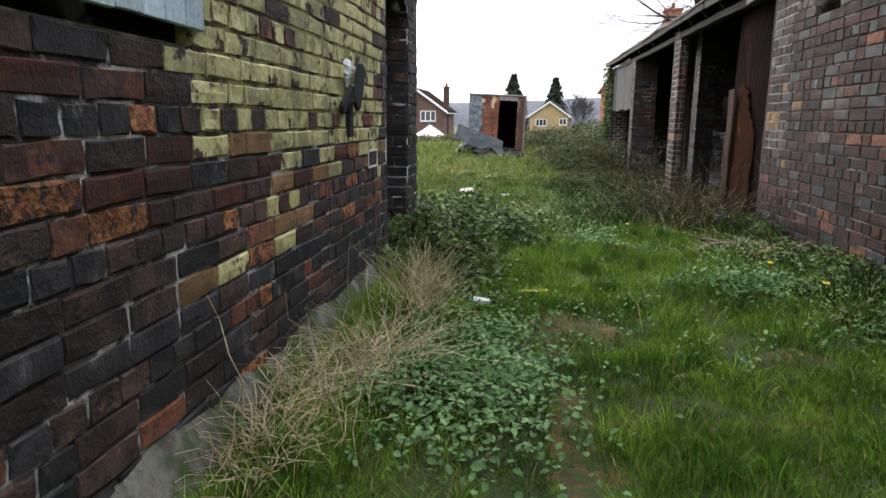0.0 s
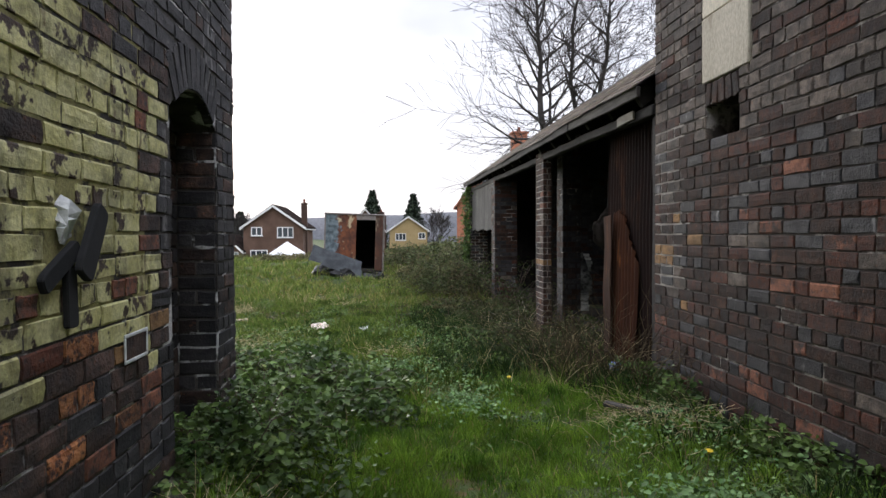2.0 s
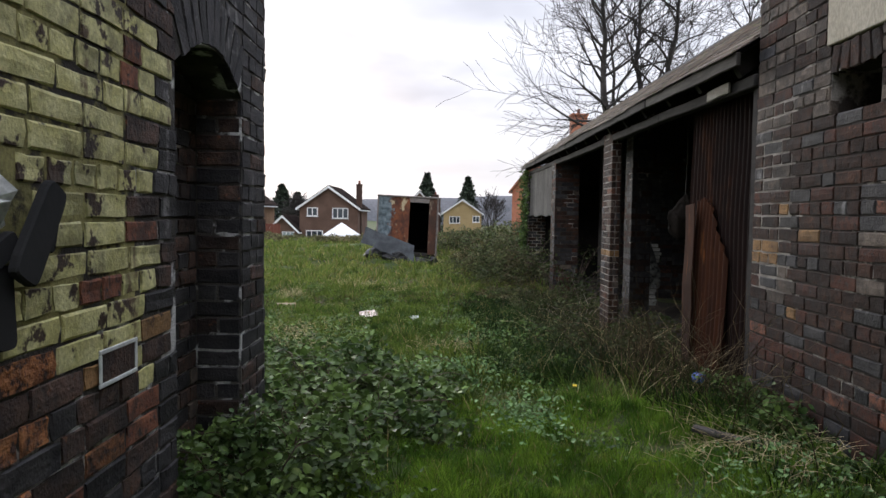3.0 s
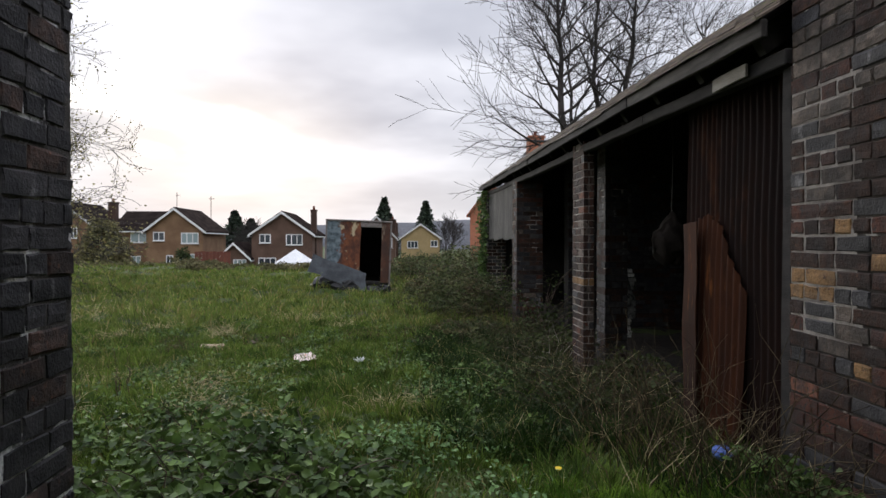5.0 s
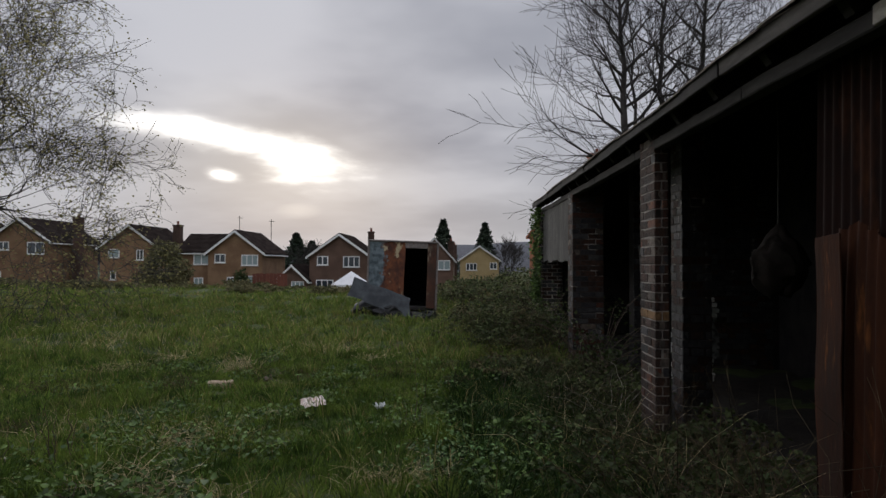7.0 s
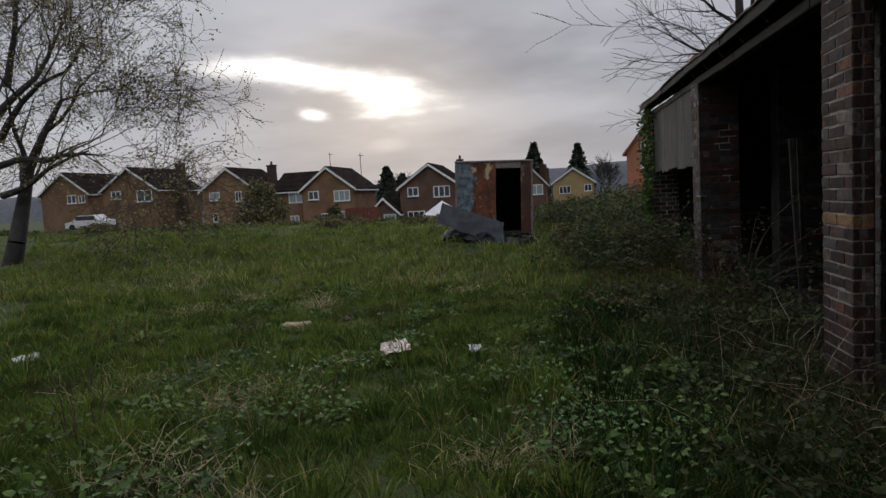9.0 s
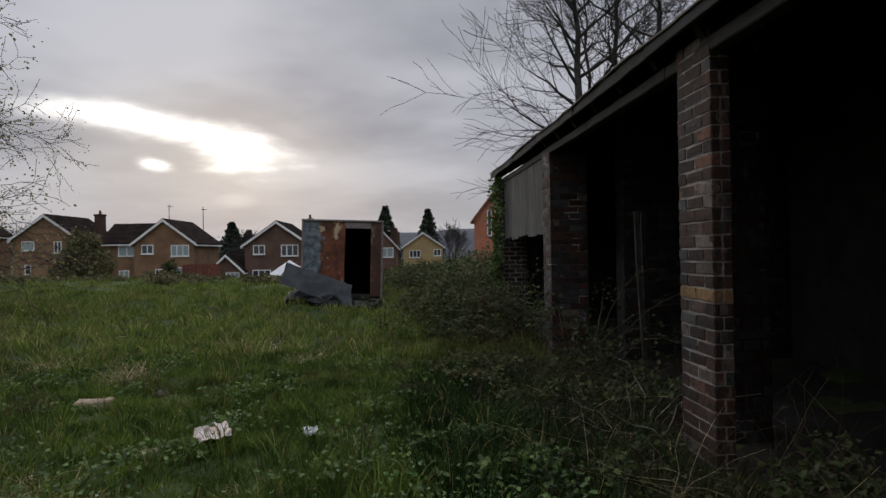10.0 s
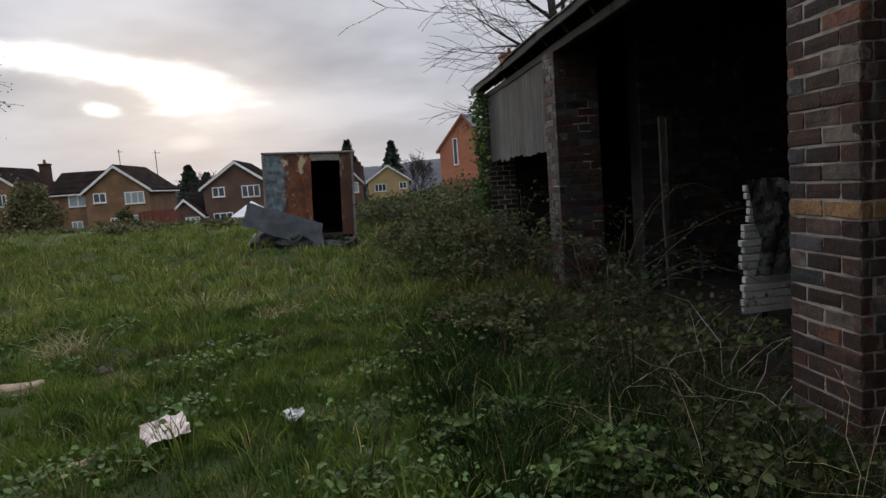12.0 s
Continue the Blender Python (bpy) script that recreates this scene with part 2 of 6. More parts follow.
# near black, for the van body's inner faces and the bracket timbers
INSIDE = material("near_black_surface", (0.010, 0.011, 0.012), (0.02, 0.02, 0.02), 3, 30, 0.95, bump=0.2)
RUBBER = material("black_plastic_rubbish", (0.010, 0.010, 0.011), (0.022, 0.022, 0.022), 6, 40, 0.5, bump=0.5)
SLATE = material("mossy_roof_slate", (0.10, 0.085, 0.07), (0.17, 0.13, 0.10), 4, 60, 0.85, bump=0.5, spread=0.5, spots=(0.12, 0.13, 0.04), spot_at=(0.55, 0.7))
WHITE = material("chalky_white_slats", (0.42, 0.42, 0.39), (0.58, 0.58, 0.54), 5, 60, 0.6, bump=0.2, spots=(0.22, 0.21, 0.18), spot_at=(0.56, 0.7))
PAPER = material("pinkish_crumpled_paper", (0.62, 0.50, 0.44), (0.70, 0.62, 0.58), 14, 60, 0.9, bump=0.2, spots=(0.55, 0.27, 0.15), spot_scale=11, spot_at=(0.6, 0.68))
CARD = material("wet_cardboard", (0.27, 0.20, 0.13), (0.38, 0.30, 0.21), 9, 60, 0.95, bump=0.2)
PLASTIC_W = material("white_plastic", (0.62, 0.64, 0.62), (0.72, 0.74, 0.72), 9, 60, 0.4, bump=0.1)
PLASTIC_B = material("blue_plastic_bag", (0.06, 0.11, 0.34), (0.10, 0.17, 0.45), 15, 60, 0.35, bump=0.3)
PLASTIC_Y = material("yellow_plastic", (0.55, 0.50, 0.06), (0.62, 0.58, 0.10), 15, 60, 0.4, bump=0.1)
CHIMNEY = material("dark_chimney_brick", (0.050, 0.030, 0.022), (0.085, 0.050, 0.036), 1.2, 14, 0.95, bump=0.2)
# ground and plants
SOIL = material("mossy_grassy_soil", (0.030, 0.048, 0.011), (0.062, 0.080, 0.018), 1.7, 60, 0.95, bump=1.0, spots=(0.12, 0.078, 0.028), spot_scale=1.2, spot_at=(0.60, 0.70), depth=0.03)
COVER = material("torn_dusty_sheeting", (0.030, 0.032, 0.029), (0.15, 0.155, 0.14), 6, 40, 0.5, bump=0.8, spots=(0.012, 0.012, 0.012), spot_at=(0.5, 0.6), depth=0.03)
# sackcloth colour darkened to match the dim light inside the shed
SACK = material("shade_dark_sackcloth", (0.012, 0.010, 0.008), (0.026, 0.021, 0.017), 6, 60, 0.95, bump=0.5, gloss=0.1)
# soil colour darkened to paint the shade under the shed roof
SHED_SOIL = material("shade_dark_shed_soil", (0.010, 0.008, 0.006), (0.022, 0.017, 0.012), 6, 50, 0.95, bump=0.9, spots=(0.040, 0.033, 0.023), spot_scale=14, spot_at=(0.58, 0.70), depth=0.02)
EARTH = material("mossy_earth", (0.070, 0.052, 0.018), (0.135, 0.088, 0.030), 9, 60, 0.95, bump=1.0, spots=(0.050, 0.078, 0.016), spot_scale=11, spot_at=(0.46, 0.58), depth=0.02)
GRASS = material("grass_blades", (0.050, 0.120, 0.012), (0.215, 0.345, 0.038), 2.6, 11, 0.6, bump=0, dry=0.05, spread=1.0, spots=(0.22, 0.20, 0.05), spot_scale=2.1, spot_at=(0.60, 0.74), thin=0.35, gloss=0.2)
GRASS_YARD = material("rough_yard_grass", (0.034, 0.074, 0.012), (0.145, 0.205, 0.034), 1.5, 6, 0.65, bump=0, dry=0.05, spread=1.0, spots=(0.17, 0.165, 0.050), spot_scale=1.3, spot_at=(0.60, 0.74), thin=0.3, gloss=0.15)
TUFT = material("yellow_green_tufts", (0.090, 0.135, 0.022), (0.215, 0.235, 0.060), 2.2, 9, 0.65, bump=0, dry=0.22, spread=0.9, thin=0.35, gloss=0.15)
# field grass colour lightened to paint the haze over the far field
GRASS_FAR = material("rough_hazed_field_grass", (0.066, 0.118, 0.020), (0.205, 0.250, 0.054), 1.6, 4, 0.7, bump=0, dry=0.09, spread=0.9, spots=(0.205, 0.172, 0.068), spot_scale=0.7, spot_at=(0.54, 0.70), thin=0.3, gloss=0.15)
STRAW = material("dead_straw", (0.50, 0.40, 0.23), (0.68, 0.57, 0.36), 6, 30, 0.8, bump=0, spread=0.7, thin=0.2, gloss=0.2)
# stems and lush grass with the shade beside the shed mixed into their colours
DEADSTEM = material("shade_dark_dead_stems", (0.036, 0.026, 0.014), (0.130, 0.100, 0.054), 5, 30, 0.85, bump=0, spread=1.1, gloss=0.15)
GRASS_SHADED = material("shade_dark_lush_grass", (0.010, 0.026, 0.005), (0.030, 0.062, 0.011), 2.2, 11, 0.6, bump=0, spread=0.9, dry=0.04, thin=0.25, gloss=0.12)
BRAMBLE = material("bramble_leaves", (0.032, 0.066, 0.016), (0.125, 0.195, 0.046), 3, 20, 0.55, bump=0, spread=1.0, spots=(0.20, 0.25, 0.085), spot_at=(0.60, 0.72), thin=0.25, gloss=0.3)
HEDGE = material("hedge_leaves", (0.036, 0.052, 0.018), (0.070, 0.085, 0.030), 0.9, 6, 0.7, bump=0, spread=0.8, spots=(0.09, 0.075, 0.04), spot_scale=0.8, thin=0.2, gloss=0.15)
THICKET = material("dull_thicket_leaves", (0.055, 0.074, 0.028), (0.115, 0.128, 0.052), 0.9, 6, 0.7, bump=0, spread=1.0, spots=(0.135, 0.105, 0.055), spot_scale=1.4, spot_at=(0.52, 0.66), thin=0.25, gloss=0.2)
NETTLE = material("pale_nettle_leaves", (0.075, 0.165, 0.042), (0.200, 0.310, 0.125), 5, 30, 0.6, bump=0, spread=0.8, thin=0.2, gloss=0.25)
# scrub colour lightened for the same painted haze at the field's back
SCRUB = material("hazed_winter_scrub", (0.100, 0.104, 0.048), (0.175, 0.155, 0.080), 0.5, 4, 0.8, bump=0, spread=0.8, spots=(0.070, 0.092, 0.032), spot_scale=0.4, thin=0.2, gloss=0.15)
CANE = material("bramble_canes", (0.055, 0.038, 0.028), (0.11, 0.075, 0.05), 6, 30, 0.7, bump=0, spread=0.5)
BARK = material("dark_bark", (0.030, 0.026, 0.024), (0.055, 0.048, 0.044), 3, 30, 0.9, bump=0.4)
BUDS = material("spring_buds", (0.16, 0.15, 0.06), (0.30, 0.27, 0.12), 3, 20, 0.7, bump=0, spread=0.8, thin=0.6)
CONIFER = material("dark_conifer", (0.014, 0.026, 0.015), (0.036, 0.052, 0.028), 1, 8, 0.8, bump=0, spread=0.8)
# hill colour greyed and paled to paint the haze of distance
FARWOOD = material("hazed_distant_woods", (0.10, 0.105, 0.115), (0.14, 0.14, 0.15), 0.05, 0.6, 0.95, bump=0)
DANDELION = material("dandelion_yellow", (0.70, 0.50, 0.02), (0.80, 0.60, 0.03), 9, 40, 0.6, bump=0)
# houses
BRICK_TAN = material("tan_house_brick", (0.155, 0.090, 0.050), (0.225, 0.138, 0.078), 0.8, 14, 0.9, bump=0.2, spread=0.2)
BRICK_BROWN = material("brown_house_brick", (0.105, 0.062, 0.044), (0.150, 0.092, 0.066), 0.8, 14, 0.9, bump=0.2, spread=0.2)
BRICK_YEL = material("straw_house_brick", (0.34, 0.25, 0.12), (0.40, 0.30, 0.15), 0.7, 14, 0.9, bump=0.1)
BRICK_ORANGE = material("orange_house_brick", (0.34, 0.13, 0.075), (0.40, 0.165, 0.095), 0.7, 14, 0.9, bump=0.1)
TILE_DARK = material("dark_concrete_tiles", (0.018, 0.014, 0.013), (0.038, 0.030, 0.026), 0.9, 12, 0.95, bump=0.4, stretch=(1, 1, 3), gloss=0.0)
TILE_GREY = material("grey_slates", (0.13, 0.14, 0.155), (0.18, 0.19, 0.205), 0.9, 12, 0.7, bump=0.3)
UPVC = material("white_window_frames", (0.66, 0.66, 0.64), (0.74, 0.74, 0.72), 2, 20, 0.5, bump=0)
GLASS = pane_material("window_glass", (0.035, 0.045, 0.055))
CURTAIN = pane_material("curtained_glass", (0.26, 0.33, 0.33), 0.12)
FENCE = material("red_brown_fence", (0.13, 0.045, 0.03), (0.17, 0.06, 0.04), 2, 15, 0.9, bump=0.2)
CANVAS = material("white_canvas", (0.70, 0.70, 0.70), (0.78, 0.78, 0.78), 1, 20, 0.8, bump=0)


def blue_left(m, edge):
    """Blue-grey paint still holding on one side of a panel, flaking along a ragged edge at that x."""
    t = m.node_tree
    n = Nodes(t, False)
    bsdf = next(k for k in t.nodes if k.type == "BSDF_PRINCIPLED")
    old = bsdf.inputs["Base Color"].links[0].from_socket
    place = n.add("ShaderNodeTexCoord").outputs["Object"]
    sep = n.add("ShaderNodeSeparateXYZ")
    n.put(sep.inputs[0], place)
    ragged = n.math("ADD", sep.outputs[0], n.math("MULTIPLY", n.math("SUBTRACT", n.noise(place, 4.0, 6.0, 0.65), 0.5), 1.2))
    paint = n.mix(n.span(n.noise(place, 7.0, 5.0), 0.3, 0.7), (0.050, 0.070, 0.080), (0.20, 0.245, 0.265))
    n.put(bsdf.inputs["Base Color"], n.mix(n.span(ragged, edge - 0.05, edge + 0.05), paint, old))


blue_left(VANFRONT, -0.50)

# ---- mesh helpers ----
def link_mesh(name, verts, faces, mats, parent=None, label="", smooth=False, index=None):
    me = bpy.data.meshes.new(name)
    me.from_pydata([tuple(v) for v in verts], [], [tuple(f) for f in faces])
    for m in mats if isinstance(mats, (list, tuple)) else [mats]:
        me.materials.append(m)
    if index is not None:
        me.polygons.foreach_set("material_index", np.asarray(index, dtype=np.int32))
    if smooth:
        me.polygons.foreach_set("use_smooth", np.ones(len(me.polygons), dtype=bool))
    me.update()
    ob = new(name, me)
    if parent:
        ob.parent = parent
    if label:
        ob["label"] = label
    return ob


def fast_mesh(name, verts, quads, tris, mat, parent=None, label="", smooth=False):
    """A mesh from arrays: verts (n, 3), quads (m, 4) and tris (k, 3), of which one may be empty."""
    quads, tris = np.asarray(quads, dtype=np.int32).reshape(-1, 4), np.asarray(tris, dtype=np.int32).reshape(-1, 3)
    me = bpy.data.meshes.new(name)
    me.vertices.add(len(verts))
    me.vertices.foreach_set("co", np.asarray(verts, dtype=np.float32).ravel())
    loops = np.concatenate([quads.ravel(), tris.ravel()])
    me.loops.add(len(loops))
    me.loops.foreach_set("vertex_index", loops)
    starts = np.concatenate([np.arange(len(quads)) * 4, len(quads) * 4 + np.arange(len(tris)) * 3])
    me.polygons.add(len(starts))
    me.polygons.foreach_set("loop_start", starts.astype(np.int32))
    if smooth:
        me.polygons.foreach_set("use_smooth", np.ones(len(starts), dtype=bool))
    me.update(calc_edges=True)
    me.validate()
    me.materials.append(mat)
    ob = new(name, me)
    if parent:
        ob.parent = parent
    if label:
        ob["label"] = label
    return ob


def part(name, bm, mat, parent=None, label="", smooth=False):
    """Link a bmesh as one mesh object under a thing or a part."""
    me = bpy.data.meshes.new(name)
    bm.normal_update()
    bm.to_mesh(me)
    bm.free()
    me.materials.append(mat)
    if smooth:
        me.polygons.foreach_set("use_smooth", np.ones(len(me.polygons), dtype=bool))
    ob = new(name, me)
    if parent:
        ob.parent = parent
    if label:
        ob["label"] = label
    return ob


def thing(name, label, category, place=(0, 0, 0), group="", kind=""):
    ob = new(name)
    ob.location = place
    ob.empty_display_size = 0.1
    return tagged(ob, label, category, group, kind)


def box(bm, x0, x1, y0, y1, z0, z1, bevel=0.0, wear=0.0, cuts=0, m=None):
    """Add a box, with bevelled and unevenly worn edges, to a bmesh."""
    tmp = bmesh.new()
    bmesh.ops.create_cube(tmp, size=1.0)
    centre, size = Vector(((x0 + x1) / 2, (y0 + y1) / 2, (z0 + z1) / 2)), Vector((x1 - x0, y1 - y0, z1 - z0))
    for v in tmp.verts:
        v.co = Vector((v.co.x * size.x, v.co.y * size.y, v.co.z * size.z)) + centre
    if cuts:
        longest = max(range(3), key=lambda k: size[k])
        edges = [e for e in tmp.edges if abs((e.verts[0].co - e.verts[1].co)[longest]) > 0.5 * size[longest]]
        bmesh.ops.subdivide_edges(tmp, edges=edges, cuts=cuts, use_grid_fill=True)
    if wear:
        for v in tmp.verts:
            v.co += noise.noise_vector(v.co * 3.1) * wear
    if bevel:
        tmp.normal_update()
        edges = [e for e in tmp.edges if e.is_manifold and e.calc_face_angle(0) > 0.7]
        bmesh.ops.bevel(tmp, geom=edges, offset=bevel, segments=1, affect="EDGES")
    if m is not None:
        bmesh.ops.transform(tmp, matrix=m, verts=tmp.verts)
    twin = {v: bm.verts.new(v.co) for v in tmp.verts}
    for f in tmp.faces:
        bm.faces.new([twin[v] for v in f.verts])
    tmp.free()


def boxed(name, x0, x1, y0, y1, z0, z1, mat, parent=None, label="", bevel=0.0, wear=0.0, cuts=0, m=None):
    bm = bmesh.new()
    box(bm, x0, x1, y0, y1, z0, z1, bevel, wear, cuts, m)
    return part(name, bm, mat, parent, label)


def tubes(segs, sides=4):
    """Arrays of tapered tubes from rows of (p0, p1, r0, r1)."""
    p0 = np.array([s[0] for s in segs], dtype=float)
    p1 = np.array([s[1] for s in segs], dtype=float)
    r0 = np.array([s[2] for s in segs], dtype=float)[:, None, None]
    r1 = np.array([s[3] for s in segs], dtype=float)[:, None, None]
    d = p1 - p0
    d /= np.maximum(np.linalg.norm(d, axis=1, keepdims=True), 1e-9)
    ref = np.where(np.abs(d[:, 2:3]) > 0.9, np.array([[1.0, 0, 0]]), np.array([[0, 0, 1.0]]))
    u = np.cross(d, ref)
    u /= np.linalg.norm(u, axis=1, keepdims=True)
    w = np.cross(d, u)
    a = np.arange(sides) * 2 * np.pi / sides
    ring = np.cos(a)[None, :, None] * u[:, None, :] + np.sin(a)[None, :, None] * w[:, None, :]
    verts = np.concatenate([p0[:, None] + ring * r0, p1[:, None] + ring * r1], axis=1).reshape(-1, 3)
    k = np.arange(sides)
    quad = np.stack([k, (k + 1) % sides, (k + 1) % sides + sides, k + sides], axis=1)
    quads = (np.arange(len(segs)) * 2 * sides)[:, None, None] + quad[None]
    return verts, quads.reshape(-1, 4)


def blades(rng, base, height, width, lean):
    """Grass blades: two bands that bend over; base (n, 3), height and width (n,), lean (n,) as a share of the height."""
    n = len(base)
    yaw, turn = rng.uniform(0, 2 * np.pi, n), rng.uniform(0, 2 * np.pi, n)
    side = np.stack([np.cos(yaw), np.sin(yaw), np.zeros(n)], 1) * width[:, None] / 2
    out = np.stack([np.cos(turn), np.sin(turn), np.zeros(n)], 1) * (lean * height)[:, None]
    up = np.zeros((n, 3))
    up[:, 2] = height
    rise = np.sqrt(np.clip(1 - 0.5 * lean ** 2, 0.2, 1))[:, None]
    mid = base + out * 0.35 + up * 0.6 * rise
    tip = base + out + up * rise
    verts = np.stack([base - side, base + side, mid - side * 0.7, mid + side * 0.7, tip], axis=1).reshape(-1, 3)
    i = (np.arange(n) * 5)[:, None]
    return verts, i + np.array([[0, 1, 3, 2]]), i + np.array([[2, 3, 4]])


def leaves(rng, place, size, flat=0.5):
    """Folded leaves of six points each at place (n, 3), size (n,); flat: how much they face upwards."""
    n = len(place)
    axis = rng.normal(size=(n, 3))
    axis[:, 2] *= 0.45
    axis /= np.linalg.norm(axis, axis=1, keepdims=True)
    up = rng.normal(size=(n, 3)) * (1 - flat) + np.array([0, 0, 1.0]) * flat
    side = np.cross(axis, up)
    side /= np.maximum(np.linalg.norm(side, axis=1, keepdims=True), 1e-6)
    nor = np.cross(side, axis)
    s = size[:, None]
    pts = [axis * 0, axis * 0.3 - side * 0.34 + nor * 0.10, axis * 0.7 - side * 0.28 + nor * 0.06, axis * 1.0 - nor * 0.12, axis * 0.7 + side * 0.28 + nor * 0.06, axis * 0.3 + side * 0.34 + nor * 0.10]
    verts = np.stack([place + p * s for p in pts], axis=1).reshape(-1, 3)
    i = (np.arange(n) * 6)[:, None]
    quads = np.concatenate([i + np.array([[0, 3, 2, 1]]), i + np.array([[0, 5, 4, 3]])])
    return verts, quads


# ---- ground ----
PROFILE_Y = [-30, -6, 0, 0.7, 1.5, 3, 5, 8, 12, 16, 22, 30, 40, 60, 75]
PROFILE_Z = [0.1, 0.15, 0.27, 0.34, 0.44, 0.46, 0.42, 0.27, 0.12, 0.16, 0.33, 0.36, 0.30, -2.6, -2.9]


def lumps(x, y):
    big = 0.045 * np.sin(1.9 * x + 0.7 * y) * np.sin(1.3 * y - 0.6 * x + 1)
    mid = 0.040 * np.sin(4.1 * x + 2.2 + 1.6 * np.sin(1.1 * y)) * np.sin(3.7 * y + 0.5 + 1.6 * np.sin(1.7 * x))
    small = 0.024 * np.sin(9.3 * x + 2.0 * np.sin(3.1 * y)) * np.sin(8.1 * y + 2.0 * np.sin(2.7 * x))
    return big + mid + small


def ground_z(x, y):
    x, y = np.asarray(x, dtype=float), np.asarray(y, dtype=float)
    z = np.interp(y, PROFILE_Y, PROFILE_Z)
    yard = np.clip((10 - y) / 4, 0, 1) * np.clip((y + 4) / 3, 0, 1)
    z = z + yard * 0.05 * np.clip(((x - 0.35) / 1.4) ** 2, 0, 2.5)
    z = z + np.clip((-x - 6) / 20, 0, 1) * 0.35 * np.clip((y - 14) / 14, 0, 1) * np.clip((60 - y) / 15, 0, 1)
    z = z + np.clip((-x - 12) / 40, 0, 1) * 1.9 * np.clip((y - 45) / 15, 0, 1)
    return z + lumps(x, y) * np.clip((45 - y) / 10, 0.0, 1) * np.clip(1 + (y - 12) / 10, 1, 2)


def grid_axis(parts):
    out = []
    for a, b, step in parts:
        out += list(np.arange(a, b, step))
    return np.array(out + [parts[-1][1]])


gx = grid_axis([(-4000, -400, 600), (-400, -60, 40), (-60, -12, 2), (-12, -4, 0.5), (-4, 4, 0.12), (4, 12, 0.8), (12, 60, 4), (60, 400, 40), (400, 4000, 600)])
gy = grid_axis([(-4000, -400, 600), (-400, -40, 40), (-40, -2, 2), (-2, 14, 0.12), (14, 30, 0.4), (30, 90, 2), (90, 400, 40), (400, 4000, 600)])
GX, GY = np.meshgrid(gx, gy)
GV = np.stack([GX, GY, ground_z(GX, GY)], -1).reshape(-1, 3)
cols = len(gx)
r, c = np.meshgrid(np.arange(len(gy) - 1), np.arange(cols - 1), indexing="ij")
i0 = (r * cols + c).ravel()
ground = fast_mesh("ground", GV, np.stack([i0, i0 + 1, i0 + cols + 1, i0 + cols], 1), [], SOIL, smooth=True)
tagged(ground, "rough green grassy soil with worn brown patches", "ground", kind="structure")

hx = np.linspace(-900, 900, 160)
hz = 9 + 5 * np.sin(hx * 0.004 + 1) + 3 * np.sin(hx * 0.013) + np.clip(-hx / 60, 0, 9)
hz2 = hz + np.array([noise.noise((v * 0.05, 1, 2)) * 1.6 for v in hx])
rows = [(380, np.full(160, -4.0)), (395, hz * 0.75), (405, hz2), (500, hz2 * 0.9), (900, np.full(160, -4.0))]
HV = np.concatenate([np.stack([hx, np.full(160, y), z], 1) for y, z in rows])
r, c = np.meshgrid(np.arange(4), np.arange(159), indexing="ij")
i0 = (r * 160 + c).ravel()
tagged(fast_mesh("backdrop", HV, np.stack([i0, i0 + 1, i0 + 161, i0 + 160], 1), [], FARWOOD, smooth=True), "wooded hills far behind the houses, greyed in colour for haze", "hill", kind="structure")


# ---- brick walls ----
COURSE, STRETCH, HEAD, JOINT = 0.081, 0.226, 0.110, 0.009
BRICK_FACES = [tuple(range(16, 24))] + [(8 + k, 8 + (k + 1) % 8, 16 + (k + 1) % 8, 16 + k) for k in range(8)] + [(k, (k + 1) % 8, 8 + (k + 1) % 8, 8 + k) for k in range(8)]
brick_meshes = {}


def brick_points(length, height, rnd, deep=0.05):
    """Three rings of eight points of a brick with worn, uneven arrises: x along it, -y out of the wall, z up."""
    a, h, e = length / 2, height / 2, 0.002 + 0.005 * rnd.random()
    corner = ((-1, -1), (0, -1), (1, -1), (1, 0), (1, 1), (0, 1), (-1, 1), (-1, 0))

    def ring(y, inset, wob):
        shift = rnd.uniform(-0.3, 0.3)
        return [((sx + (shift if sx == 0 else 0)) * (a - inset) + rnd.uniform(-wob, wob), y + rnd.uniform(-wob, wob) * 0.4, sz * (h - inset) + rnd.uniform(-wob, wob)) for sx, sz in corner]
    return ring(deep, 0, 0) + ring(0.008, 0, 0.0035) + ring(0.0, e, 0.0052)


def brick_mesh(kind, length, variant, mat, height=COURSE - JOINT):
    key = (kind, round(length, 3), variant, mat.name)
    if key not in brick_meshes:
        me = bpy.data.meshes.new("brick")
        me.from_pydata(brick_points(length, height, random.Random(variant * 77 + int(length * 1000))), [], BRICK_FACES)
        me.materials.append(mat)
        brick_meshes[key] = me
    return brick_meshes[key]


def courses(a0, a1, z0, z1, rnd):
    """Places of bricks (middle along, middle up, length) in a wall from a0 to a1: mostly stretchers, with header courses."""
    row, z = 0, z0
    while z + COURSE * 0.6 < z1:
        heads = row % 4 == 2
        a = a0 - (0 if row % 2 else (STRETCH + JOINT) / 2) - (0.03 * rnd.random())
        while a < a1:
            length = HEAD if heads or rnd.random() < 0.12 else STRETCH
            b = min(a + length, a1)
            s = max(a, a0)
            if b - s > 0.04:
                yield (s + b) / 2, z + COURSE / 2, b - s, row
            a += length + JOINT
        z += COURSE
        row += 1


